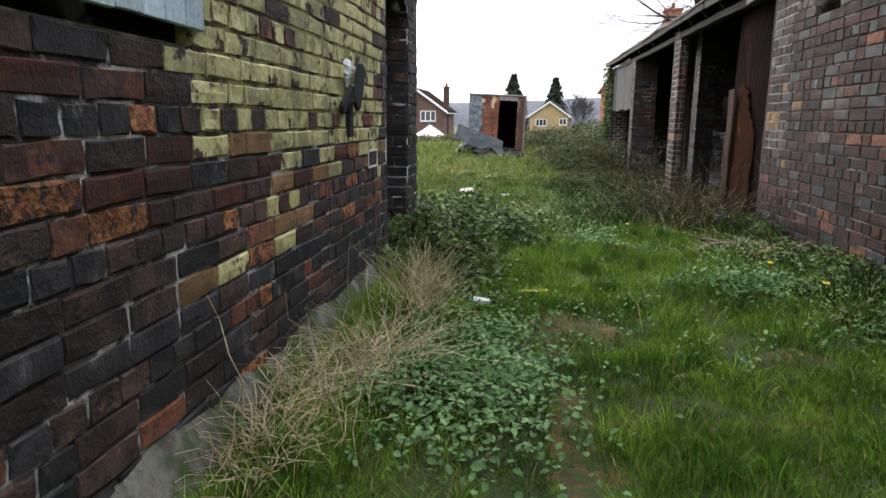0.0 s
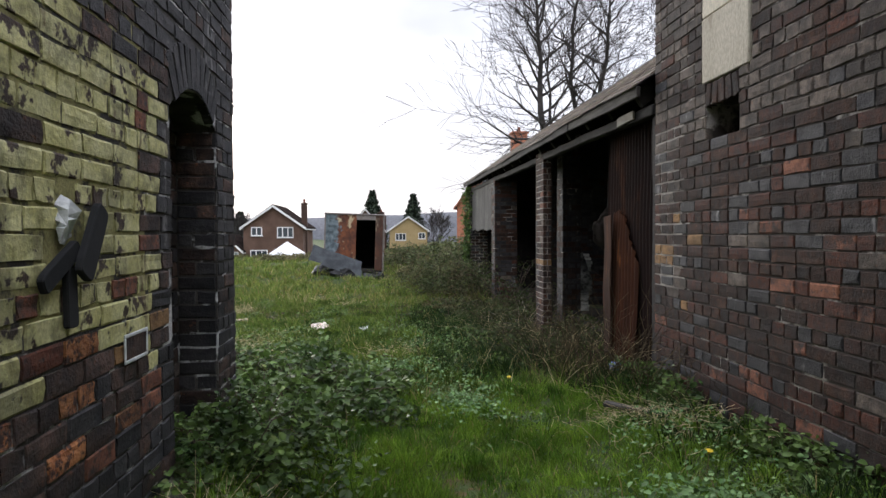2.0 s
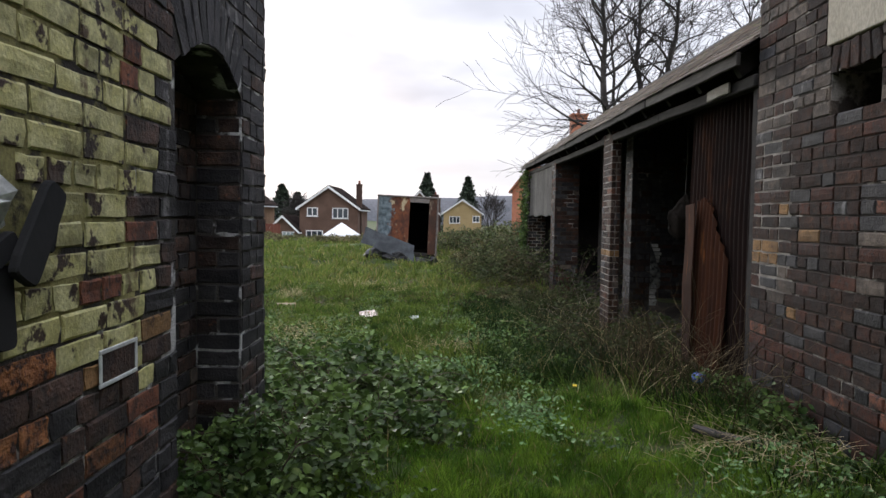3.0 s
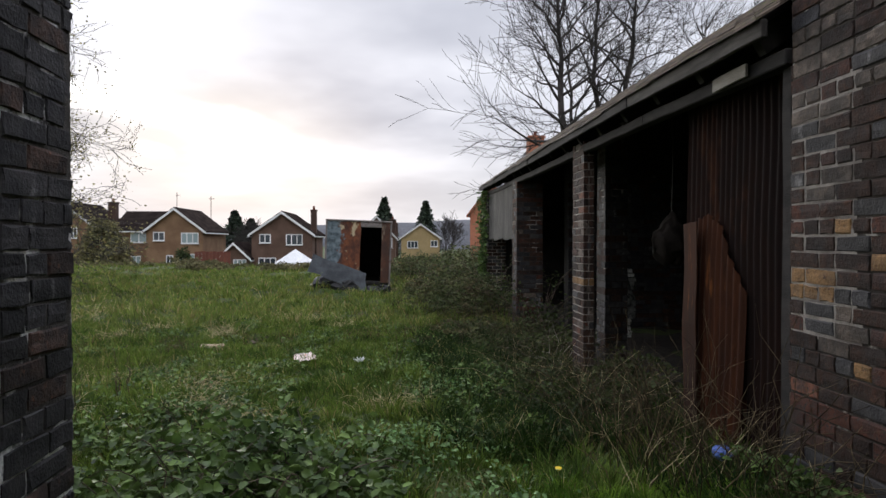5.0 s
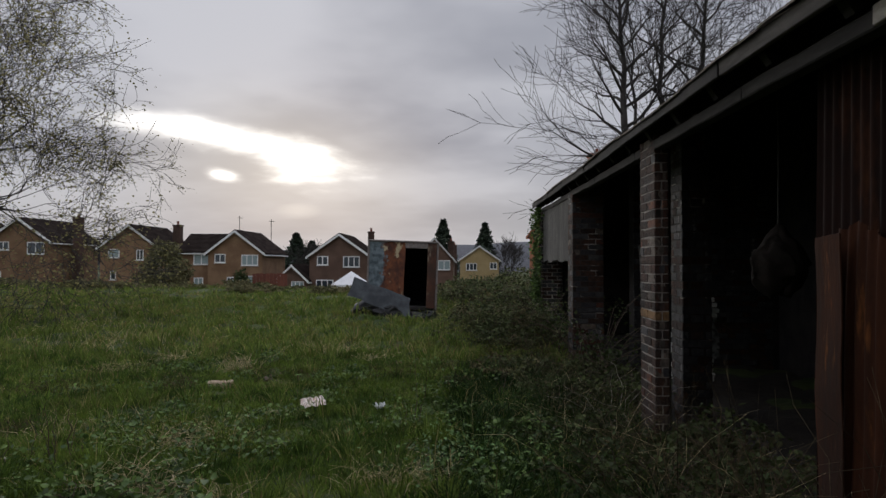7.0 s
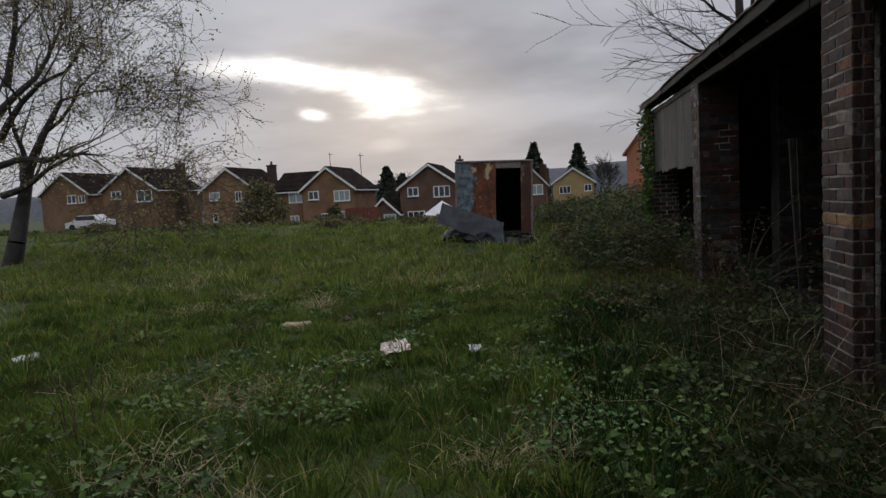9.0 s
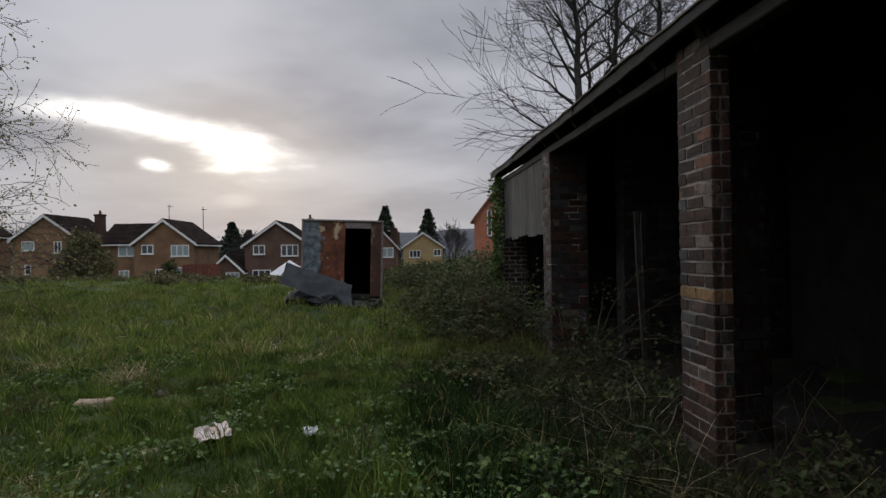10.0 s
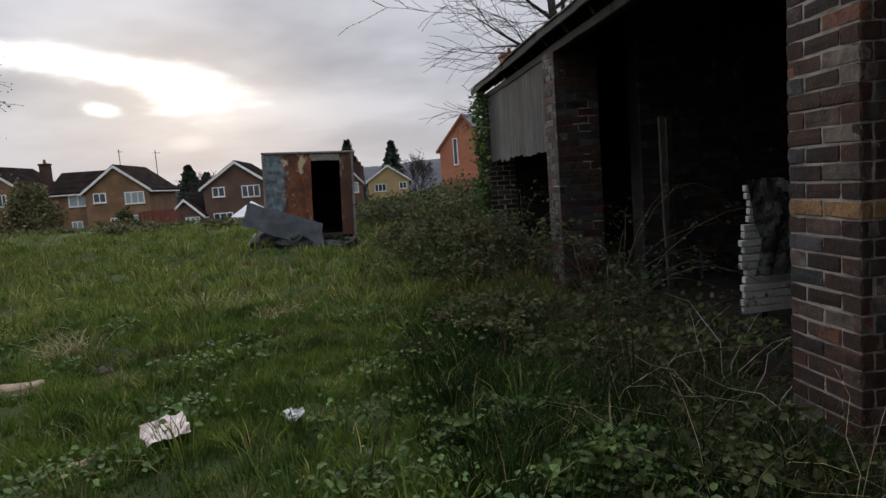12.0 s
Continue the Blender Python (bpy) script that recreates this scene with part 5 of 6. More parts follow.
def tree(name, label, stems, seed, level=4, spread=0.75, droop=0.0, leaf=None, leaf_n=2, leaf_size=0.08, kids=(2, 4), least=0.009, side=(1, 3), wob=0.11):
    rng = np.random.default_rng(seed)
    t = thing(name, label, "tree")
    segs, tips = [], []
    for p, d, length, radius in stems:
        grow(rng, p, d, length, radius, level, segs, tips, spread, droop, kids, least, side, wob)
    thick = [s for s in segs if s[2] > 0.03]
    thin = [s for s in segs if s[2] <= 0.03]
    v, q = tubes(thick, 7)
    fast_mesh("trunk", v, q, [], BARK, t, smooth=True)
    v, q = tubes(thin, 3)
    tagged(fast_mesh("twig_mass", v, q, [], BARK, t), kind="stuff")
    if leaf:
        ends = np.array([s[1] for s in thin if s[2] <= least * 2.2])
        pts = np.repeat(ends, leaf_n, axis=0) + rng.normal(size=(len(ends) * leaf_n, 3)) * 0.12
        v, q = leaves(rng, pts, rng.uniform(0.6, 1.3, len(pts)) * leaf_size, 0.2)
        tagged(fast_mesh("crown", v, q, [], leaf, t), kind="stuff")
    return t


fan_tree("bare_tree", "bare many-stemmed winter tree behind the shed",
         [((7.2, 30, 0), (6.2, 30, 14.0), 0.25, 0.28, 34), ((8.0, 30.3, 0), (8.3, 30.4, 14.5), 0.20, 0.40, 18), ((8.6, 30.1, 0), (9.9, 30.0, 14.0), 0.22, 0.36, 20), ((7.5, 30.2, 0), (7.0, 31.0, 12.0), 0.15, 0.45, 12)], 12)
fan_tree("bare_tree", "bare fine-twigged tree beyond the shed roof", [((15.0, 36, 0), (15.4, 36, 13.0), 0.22, 0.32, 22), ((17.5, 36, 0), (18.5, 36, 12.0), 0.18, 0.35, 16)], 15)
X = -13.9
tree("budding_tree", "spreading tree with small spring leaves at the field edge",
     [((X, 21, 0), (0.06, 0, 1), 5.0, 0.26), ((X + 0.1, 21, 2.2), (0.95, -0.1, 0.25), 3.1, 0.10), ((X + 0.1, 20.8, 2.9), (0.9, 0.2, 0.35), 3.3, 0.10), ((X + 0.2, 21, 3.6), (0.85, -0.2, 0.5), 3.4, 0.10), ((X + 0.2, 21, 4.3), (0.75, 0.15, 0.8), 3.3, 0.10), ((X - 0.1, 21, 3.0), (-0.7, 0.2, 0.6), 3.3, 0.10), ((X + 0.2, 21.4, 5.0), (0.45, 0.1, 0.95), 3.4, 0.10)],
     27, level=4, spread=0.8, droop=0.022, wob=0.19, side=(1, 2), leaf=BUDS, leaf_n=1, leaf_size=0.062, kids=(2, 3), least=0.006)
for k, (x, y, h, s) in enumerate(((-67, 125, 12.5, 1), (-60, 128, 11, 2), (-38, 118, 11.5, 5), (8, 120, 11.5, 3), (-27, 116, 10.0, 4))):
    tree("bare_tree", "small hazy bare tree among the far gardens", [((x, y, -3.5), (0.02, 0, 1), h * 0.42, 0.2), ((x, y, -1.5), (0.25, 0, 1), h * 0.34, 0.14), ((x, y, -1.5), (-0.25, 0, 1), h * 0.34, 0.14)], 40 + k, level=3, spread=0.6, least=0.022)


def conifer(x, y, z, h, w, seed, label="dark pointed conifer behind the houses"):
    rng = np.random.default_rng(seed)
    t = thing("conifer", label, "tree")
    v, q = tubes([((x, y, z), (x, y, z + h), 0.18, 0.03)], 6)
    fast_mesh("trunk", v, q, [], BARK, t)
    n = 2600
    u = rng.uniform(0.06, 1, n) ** 0.8
    a = rng.uniform(0, 2 * np.pi, n)
    r = w * (1 - u) ** 0.9 * rng.uniform(0.45, 1.08, n) * (1 + 0.16 * np.sin(a * 3 + u * 9))
    pts = np.stack([x + r * np.cos(a), y + r * np.sin(a), z + u * h], 1)
    v, q = leaves(rng, pts, rng.uniform(0.35, 0.7, n) * (0.5 + w * 0.12), 0.3)
    tagged(fast_mesh("crown", v, q, [], CONIFER, t), kind="stuff")


conifer(-3.6, 124, -3.0, 12.6, 4.4, 1)
conifer(4.0, 124, -3.0, 12.0, 3.9, 2)
conifer(-30.0, 122, -3.0, 10.0, 4.6, 3)
conifer(-27.6, 124, -3.0, 8.6, 4.2, 4)


def leafy_mass(name, label, category, centre, size, n, leaf_size, mat, seed, canes=40, cane_mat=None, flat=0.45, stem_r=0.004, three=False):
    """A mound of arching canes set with leaves, with an uneven outline."""
    rng = np.random.default_rng(seed)
    cx, cy = centre
    t = thing(name, label, category)
    segs, spots = [], []
    for _ in range(canes):
        a, rr = rng.uniform(0, 2 * np.pi), np.sqrt(rng.uniform(0, 1)) * 0.85
        x0, y0 = cx + size[0] * rr * np.cos(a), cy + size[1] * rr * np.sin(a)
        hh = size[2] * rng.uniform(0.45, 1.15) * (1 - 0.55 * rr ** 2)
        b, run = rng.uniform(0, 2 * np.pi), size[2] * rng.uniform(0.5, 1.5)
        z0, prev = float(ground_z(x0, y0)) - 0.02, None
        for k in range(8):
            u = k / 7
            p = np.array([x0 + np.cos(b) * run * u + rng.normal() * 0.012, y0 + np.sin(b) * run * u + rng.normal() * 0.012, z0 + hh * 4 * u * (1 - 0.72 * u) / 1.39])
            if prev is not None:
                segs.append((prev, p, stem_r * (1.2 - 0.7 * u), stem_r * (1.1 - 0.7 * u)))
                spots.append((prev, p))
            prev = p
    v, q = tubes(segs, 3)
    tagged(fast_mesh("cane_mass", v, q, [], cane_mat or CANE, t), kind="stuff")
    i = rng.integers(0, len(spots), n)
    u = rng.uniform(0, 1, n)[:, None]
    a, b = np.array([s[0] for s in spots]), np.array([s[1] for s in spots])
    pts = a[i] * (1 - u) + b[i] * u + rng.normal(size=(n, 3)) * np.array([0.05, 0.05, 0.035]) * (0.5 + size[2])
    pts[:, 2] = np.maximum(pts[:, 2], ground_z(pts[:, 0], pts[:, 1]) + 0.02)
    if three:
        aim = rng.uniform(0, 2 * np.pi, n)
        fans = [pts + np.stack([np.cos(aim + o), np.sin(aim + o), np.full(n, 0.12)], 1) * leaf_size * w for o, w in ((0, 0.75), (2.0, 0.55), (-2.0, 0.55))]
        pts = np.concatenate(fans)
    v, q = leaves(rng, pts, rng.uniform(0.55, 1.35, len(pts)) * leaf_size, flat)
    tagged(fast_mesh("foliage", v, q, [], mat, t), kind="stuff")
    return t


def bramble(x, y, sx, sy, h, n, seed, size=0.055, label="dark green bramble mound in the rough grass", canes=None, leaf=None):
    return leafy_mass("bramble_bush", label, "bramble", (x, y), (sx, sy, h), n, size, leaf or BRAMBLE, seed, canes or max(30, n // 45), three=True, flat=0.55)


# brambles beside the yard path
bramble(-0.68, 6.4, 0.52, 1.4, 0.40, 1500, 51, 0.055, canes=150)
bramble(-0.25, 6.3, 0.36, 1.0, 0.24, 650, 52, 0.055, canes=70)
bramble(-0.72, 4.8, 0.25, 0.5, 0.38, 1000, 53, 0.04)
bramble(-1.4, 8.0, 0.7, 0.7, 0.24, 420, 60, 0.045, canes=50)
bramble(1.0, 8.6, 0.6, 0.9, 0.16, 700, 54, 0.04)
bramble(0.95, 11.2, 0.55, 1.1, 0.20, 1100, 55, 0.04)
bramble(1.35, 13.6, 0.65, 1.5, 0.32, 1300, 56, 0.04, leaf=THICKET)
bramble(1.4, 17.0, 0.8, 1.9, 0.80, 2600, 57, 0.05, leaf=THICKET)
bramble(0.9, 20.2, 0.9, 1.6, 0.5, 1700, 58, 0.05, leaf=THICKET)
bramble(2.0, 6.0, 0.22, 0.8, 0.2, 500, 59, 0.04, label="low bramble shoots along the foot of a wall")
bramble(2.1, 4.3, 0.2, 1.0, 0.16, 500, 61, 0.04, label="low bramble shoots along the foot of a wall")
leafy_mass("sapling", "thin leafy elder saplings in front of the shed bay", "shrub", (2.3, 13.9), (0.25, 0.6, 1.2), 700, 0.05, HEDGE, 71, 26, stem_r=0.006)
leafy_mass("sapling", "thin leafy elder saplings beside a brick pillar", "shrub", (2.05, 16.3), (0.3, 0.9, 1.2), 1200, 0.05, HEDGE, 72, 26, stem_r=0.006)


def ivy():
    rng = np.random.default_rng(73)
    t = thing("ivy", "dark ivy climbing the end pillar of the shed", "ivy")
    n = 1700
    z = rng.uniform(0.1, 2.95, n)
    wide = 0.5 + 0.5 * np.sin(z * 3.1 + 1)
    y = 19.25 + rng.normal(size=n) * (0.14 + 0.16 * wide)
    pts = np.stack([np.full(n, 2.12) - np.abs(rng.normal(size=n)) * 0.07, y, z], 1)
    v, q = leaves(rng, pts, rng.uniform(0.04, 0.09, n), 0.1)
    tagged(fast_mesh("foliage", v, q, [], BRAMBLE, t), kind="stuff")
    segs = [((2.13, 19.2 + 0.06 * math.sin(k), 0.0 + k * 0.25), (2.13, 19.2 + 0.06 * math.sin(k + 1), 0.25 + k * 0.25), 0.012, 0.011) for k in range(11)]
    v, q = tubes(segs, 4)
    fast_mesh("stem", v, q, [], CANE, t)


ivy()
# hedge between the van body and the shed
for k, (x, y, sx, sy, h) in enumerate(((1.0, 27, 1.5, 2.0, 0.80), (3.0, 26.5, 1.6, 2.2, 1.10), (2.2, 31, 2.2, 2.0, 0.95), (0.4, 33, 1.6, 2.0, 0.75), (4.6, 30, 2.0, 2.5, 1.4), (2.0, 22.8, 1.1, 1.4, 1.0))):
    leafy_mass("hedge_bush", "dark overgrown hedge behind the van body", "hedge", (x, y), (sx, sy, h), 4200, 0.085, THICKET, 80 + k, 90, flat=0.3, stem_r=0.008)
# winter scrub at the back of the field
rng = np.random.default_rng(90)
for k in range(22):
    x, y = -36 + k * 1.6 + rng.uniform(-0.7, 0.7), 37 + rng.uniform(-4, 4)
    leafy_mass("scrub_bush", "brownish winter scrub along the field edge", "scrub", (x, y), (rng.uniform(1.0, 2.0), rng.uniform(0.9, 1.8), rng.uniform(0.22, 0.46)), 1300, 0.11, SCRUB, 100 + k, 50, flat=0.25, stem_r=0.008)


def round_bush(label, x, y, z0, wide, high, n, leaf_size, mat, seed):
    """A garden bush: a few stems under a lumpy crown of leaves with an uneven outline."""
    rng = np.random.default_rng(seed)
    t = thing("garden_bush", label, "bush")
    d = rng.normal(size=(n, 3))
    d /= np.linalg.norm(d, axis=1, keepdims=True)
    lumpy = 1 + 0.22 * np.sin(d[:, 0] * 5 + seed) * np.sin(d[:, 2] * 6 + 1) + 0.12 * np.sin(d[:, 1] * 11) * np.sin(d[:, 0] * 9)
    r = rng.uniform(0.35, 1.0, n) ** 0.4 * lumpy
    pts = np.stack([x + d[:, 0] * r * wide, y + d[:, 1] * r * wide, z0 + high * 0.52 + d[:, 2] * r * high * 0.48], 1)
    v, q = leaves(rng, pts, rng.uniform(0.6, 1.3, n) * leaf_size, 0.3)
    tagged(fast_mesh("crown", v, q, [], mat, t), kind="stuff")
    v, q = tubes([((x, y, z0 - 0.5), (x + rng.normal() * wide * 0.5, y, z0 + high * 0.7), 0.06, 0.02) for _ in range(7)], 5)
    fast_mesh("stem", v, q, [], BARK, t)


round_bush("rounded olive garden bush before a house", -24.2, 58, -2.6, 1.9, 6.3, 5200, 0.24, SCRUB, 130)
round_bush("dark small garden shrub before a house", -18.6, 60, -2.4, 0.9, 3.6, 1500, 0.2, HEDGE, 131)
round_bush("dark small garden shrub before a house", -27.0, 61, -2.0, 1.6, 3.0, 1800, 0.2, HEDGE, 132)
for k, x in enumerate((-8.5, -3.5, 1.0, 5.0, 9.0)):
    leafy_mass("hedge_bush", "clipped dark garden hedge in front of houses", "hedge", (x, 70 + 3 * k), (2.8, 1.0, 2.6), 2600, 0.25, HEDGE, 140 + k, 60, flat=0.3, stem_r=0.02)


def nettles(x, y, sx, sy, n, seed, mat=NETTLE, h=0.15, size=0.033):
    rng = np.random.default_rng(seed)
    m = int(n * 1.5)
    px, py = x + rng.normal(size=m) * sx * 0.5, y + rng.normal(size=m) * sy * 0.5
    pts = np.stack([px, py, ground_z(px, py) + rng.uniform(0.03, h, m)], 1)
    v, q = leaves(rng, pts, rng.uniform(0.6, 1.3, m) * size, 0.7)
    ob = fast_mesh("dead_nettles", v, q, [], mat)
    return tagged(ob, "low patch of pale green dead-nettle leaves in grass", "weeds", kind="stuff")


nettles(-0.24, 2.45, 0.40, 0.62, 2600, 201, h=0.11, size=0.029)
nettles(-0.20, 3.1, 0.36, 0.55, 1000, 202, h=0.11, size=0.028)
nettles(-0.45, 4.3, 0.4, 0.8, 500, 209, BRAMBLE, size=0.04)
nettles(1.25, 3.9, 0.25, 0.3, 450, 203)
nettles(1.75, 4.9, 0.4, 0.8, 260, 204, size=0.026)
nettles(1.65, 3.4, 0.45, 0.7, 280, 205, size=0.024)
nettles(0.6, 9.8, 0.5, 0.6, 420, 206)
nettles(0.2, 7.6, 0.6, 0.6, 420, 207)
nettles(0.6, 6.3, 0.3, 0.8, 350, 208)


# ---- dead grass, stalks and straw ----
def straw(name, label, x, y, sx, sy, n, h, seed, mat=STRAW, width=0.0075, lean=(0.5, 1.4), arch=True):
    """A tussock of bent dead stalks."""
    rng = np.random.default_rng(seed)
    segs = []
    for _ in range(n):
        p = np.array([x + rng.normal() * sx * 0.5, y + rng.normal() * sy * 0.5, 0.0])
        p[2] = float(ground_z(p[0], p[1])) - 0.01
        a, l, hh = rng.uniform(0, 2 * np.pi), rng.uniform(*lean), h * rng.uniform(0.4, 1.15)
        prev = p
        for k in range(1, 6):
            u = k / 5
            q = p + np.array([np.cos(a) * l * hh * u ** 1.6, np.sin(a) * l * hh * u ** 1.6, hh * (u - 0.45 * l * u ** 2.2 * 0.8)]) + rng.normal(size=3) * (0.004 + 0.022 * hh)
            q[2] = max(q[2], p[2] + 0.015)
            segs.append((prev, q, width * (1.1 - 0.8 * u) / 2, width * (1.0 - 0.8 * u) / 2))
            prev = q
    v, f = tubes(segs, 3)
    return tagged(fast_mesh(name, v, f, [], mat), label, "dead grass", kind="stuff")


T1 = "bleached tussock of dead straw at the foot of a wall"
straw("straw_tussock", T1, -0.60, 2.50, 0.17, 0.24, 170, 0.36, 301, lean=(0.5, 1.5), width=0.006)
straw("straw_tussock", T1, -0.76, 2.15, 0.22, 0.28, 150, 0.30, 306, lean=(0.6, 1.6), width=0.006)
straw("straw_tussock", T1, -0.78, 1.75, 0.18, 0.24, 100, 0.26, 303, lean=(0.6, 1.6), width=0.006)
straw("straw_tussock", T1, -0.56, 3.45, 0.13, 0.32, 230, 0.44, 302, lean=(0.2, 0.9), width=0.006)
straw("straw_tussock", T1, -0.66, 2.5, 0.35, 0.8, 26, 0.55, 305, lean=(0.0, 0.7), width=0.006)
T2 = "tangle of dead stems before the shed, darkened for its shade"
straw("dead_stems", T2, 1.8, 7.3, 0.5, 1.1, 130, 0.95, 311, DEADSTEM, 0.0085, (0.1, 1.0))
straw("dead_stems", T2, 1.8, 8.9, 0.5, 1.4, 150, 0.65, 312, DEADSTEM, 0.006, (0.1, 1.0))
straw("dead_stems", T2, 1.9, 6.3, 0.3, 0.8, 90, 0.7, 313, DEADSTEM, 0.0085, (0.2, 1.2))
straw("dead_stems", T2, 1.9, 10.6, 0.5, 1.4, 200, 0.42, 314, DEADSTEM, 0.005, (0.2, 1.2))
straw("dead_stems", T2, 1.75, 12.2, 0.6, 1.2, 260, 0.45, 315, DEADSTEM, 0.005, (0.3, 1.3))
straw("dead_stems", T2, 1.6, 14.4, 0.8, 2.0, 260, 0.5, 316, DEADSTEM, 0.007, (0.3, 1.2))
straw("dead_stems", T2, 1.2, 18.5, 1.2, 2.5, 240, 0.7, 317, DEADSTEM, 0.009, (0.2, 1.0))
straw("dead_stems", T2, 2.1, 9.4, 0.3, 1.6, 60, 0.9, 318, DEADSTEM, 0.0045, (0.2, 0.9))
straw("dead_stems", "dry flattened grass heap near the brick wall", 1.7, 5.5, 0.5, 0.6, 260, 0.22, 319, STRAW, 0.006, (0.8, 1.6))
for k, (x, y, s, h) in enumerate(((-3.08, 12.85, 0.25, 0.32), (-2.9, 14.5, 0.3, 0.34), (-4.6, 12.6, 0.4, 0.3), (-1.9, 16.4, 0.6, 0.3), (0.25, 14.6, 0.25, 0.3), (-3.2, 11.0, 0.6, 0.2), (0.45, 13.0, 0.2, 0.25), (-6.0, 16.5, 1.5, 0.35), (-2.0, 10.4, 0.4, 0.15), (-7.5, 18, 2, 0.4), (-0.5, 24, 1.5, 0.5), (0.8, 21.5, 0.9, 0.6))):
    straw("straw_tussock", "small pale tuft of dead grass in the field", x, y, s, s, 110, h, 330 + k, STRAW if k % 2 else DEADSTEM, 0.007, (0.3, 1.1))
for k, (x, y, h) in enumerate(((-3.7, 8.8, 0.75), (-3.0, 8.2, 0.65), (-4.3, 9.6, 0.8), (-2.5, 9.4, 0.55), (-4.9, 10.4, 0.7), (-3.6, 7.6, 0.8), (-2.2, 7.9, 0.6))):
    straw("dock_stalks", "dark dead dock stalks standing in the grass", x, y, 0.35, 0.35, 9, h, 350 + k, CANE, 0.012, (0.0, 0.35))
straw("dock_stalks", "thin dark dead stalk standing by the path", 0.07, 10.65, 0.05, 0.05, 3, 0.85, 360, CANE, 0.012, (0.0, 0.25))
straw("dock_stalks", "thin dark dead stalk standing by the path", 0.95, 12.3, 0.1, 0.1, 4, 0.7, 361, CANE, 0.01, (0.0, 0.3))
straw("pale_cane", "pale bent cane arching over dead stems", 2.0, 11.3, 0.2, 0.4, 12, 0.8, 362, PALEWOOD, 0.009, (0.7, 1.3))
straw("pale_cane", "single long pale stalk leaning on the wall", -0.82, 1.75, 0.05, 0.2, 3, 0.5, 363, STRAW, 0.009, (0.1, 0.5))


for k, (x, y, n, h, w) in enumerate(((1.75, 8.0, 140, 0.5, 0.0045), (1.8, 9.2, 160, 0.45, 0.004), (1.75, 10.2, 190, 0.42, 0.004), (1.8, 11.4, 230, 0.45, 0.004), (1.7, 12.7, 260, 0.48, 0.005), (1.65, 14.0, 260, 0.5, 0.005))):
    straw("dead_stems", "dense brown tangle of dead stems, darkened for the shed's shade", x, y, 0.55, 1.0, n, h, 380 + k, DEADSTEM, w, (0.3, 1.6))
# darker hedge leaves on these brambles paint in the shade beside the shed
for k, (x, y) in enumerate(((1.55, 9.0), (1.5, 10.6), (1.6, 12.0), (1.3, 13.6))):
    bramble(x, y, 0.35, 0.6, 0.34, 380, 390 + k, 0.04, label="low sprawling bramble among dead stems", canes=40, leaf=HEDGE)
for k, (x, y, h) in enumerate(((2.25, 12.0, 0.42), (2.3, 13.1, 0.5), (2.35, 9.6, 0.38), (2.3, 8.6, 0.36))):
    bramble(x, y, 0.35, 0.55, h, 420, 396 + k, 0.045, label="bramble spilling into the open shed bay, leaves darkened for shade", canes=45, leaf=HEDGE)


for k, (x, y) in enumerate(((1.75, 7.0), (1.6, 8.2), (1.5, 9.6), (1.6, 11.2))):
    straw("pale_stalks", "thin pale arching stalks among brown stems", x, y, 0.6, 1.1, 24, 0.65, 395 + k, STRAW, 0.0042, (0.3, 1.3))
rng = np.random.default_rng(77)
for k in range(16):
    y = rng.uniform(7.8, 15.5)
    x = rng.uniform(-0.42 * (y - 2), 0.9)
    straw("straw_tussock", "small pale tuft of dead grass in the yard", x, y, 0.32, 0.28, 80, rng.uniform(0.20, 0.32), 420 + k, STRAW if k % 3 else DEADSTEM, 0.006, (0.4, 1.5))
for k in range(44):
    y = 7.2 + 8.0 * rng.uniform() ** 1.2
    x = rng.uniform(-0.46 * (y - 2), 1.2)
    nettles(x, y, rng.uniform(0.2, 0.6), rng.uniform(0.2, 0.4), int(rng.uniform(50, 130)), 440 + k, BRAMBLE, rng.uniform(0.12, 0.22), 0.042)
for k in range(12):
    nettles(rng.uniform(0.3, 2.0), rng.uniform(2.2, 6.5), rng.uniform(0.15, 0.4), rng.uniform(0.15, 0.4), int(rng.uniform(60, 140)), 490 + k, NETTLE if k % 2 else BRAMBLE, 0.10, 0.023)


# ---- trodden soil under the shed roof, with the roof's shade in its colour ----
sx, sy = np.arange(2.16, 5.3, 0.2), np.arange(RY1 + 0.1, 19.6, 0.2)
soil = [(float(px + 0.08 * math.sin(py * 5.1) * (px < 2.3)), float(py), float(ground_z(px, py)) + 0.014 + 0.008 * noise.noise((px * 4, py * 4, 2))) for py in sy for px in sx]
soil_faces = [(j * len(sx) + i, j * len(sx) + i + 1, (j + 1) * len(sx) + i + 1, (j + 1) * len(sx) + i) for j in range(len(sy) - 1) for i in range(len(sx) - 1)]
tagged(link_mesh("shed_floor", soil, soil_faces, SHED_SOIL, smooth=True), "trodden soil floor of the shed, darkened for shade", "floor", kind="structure")


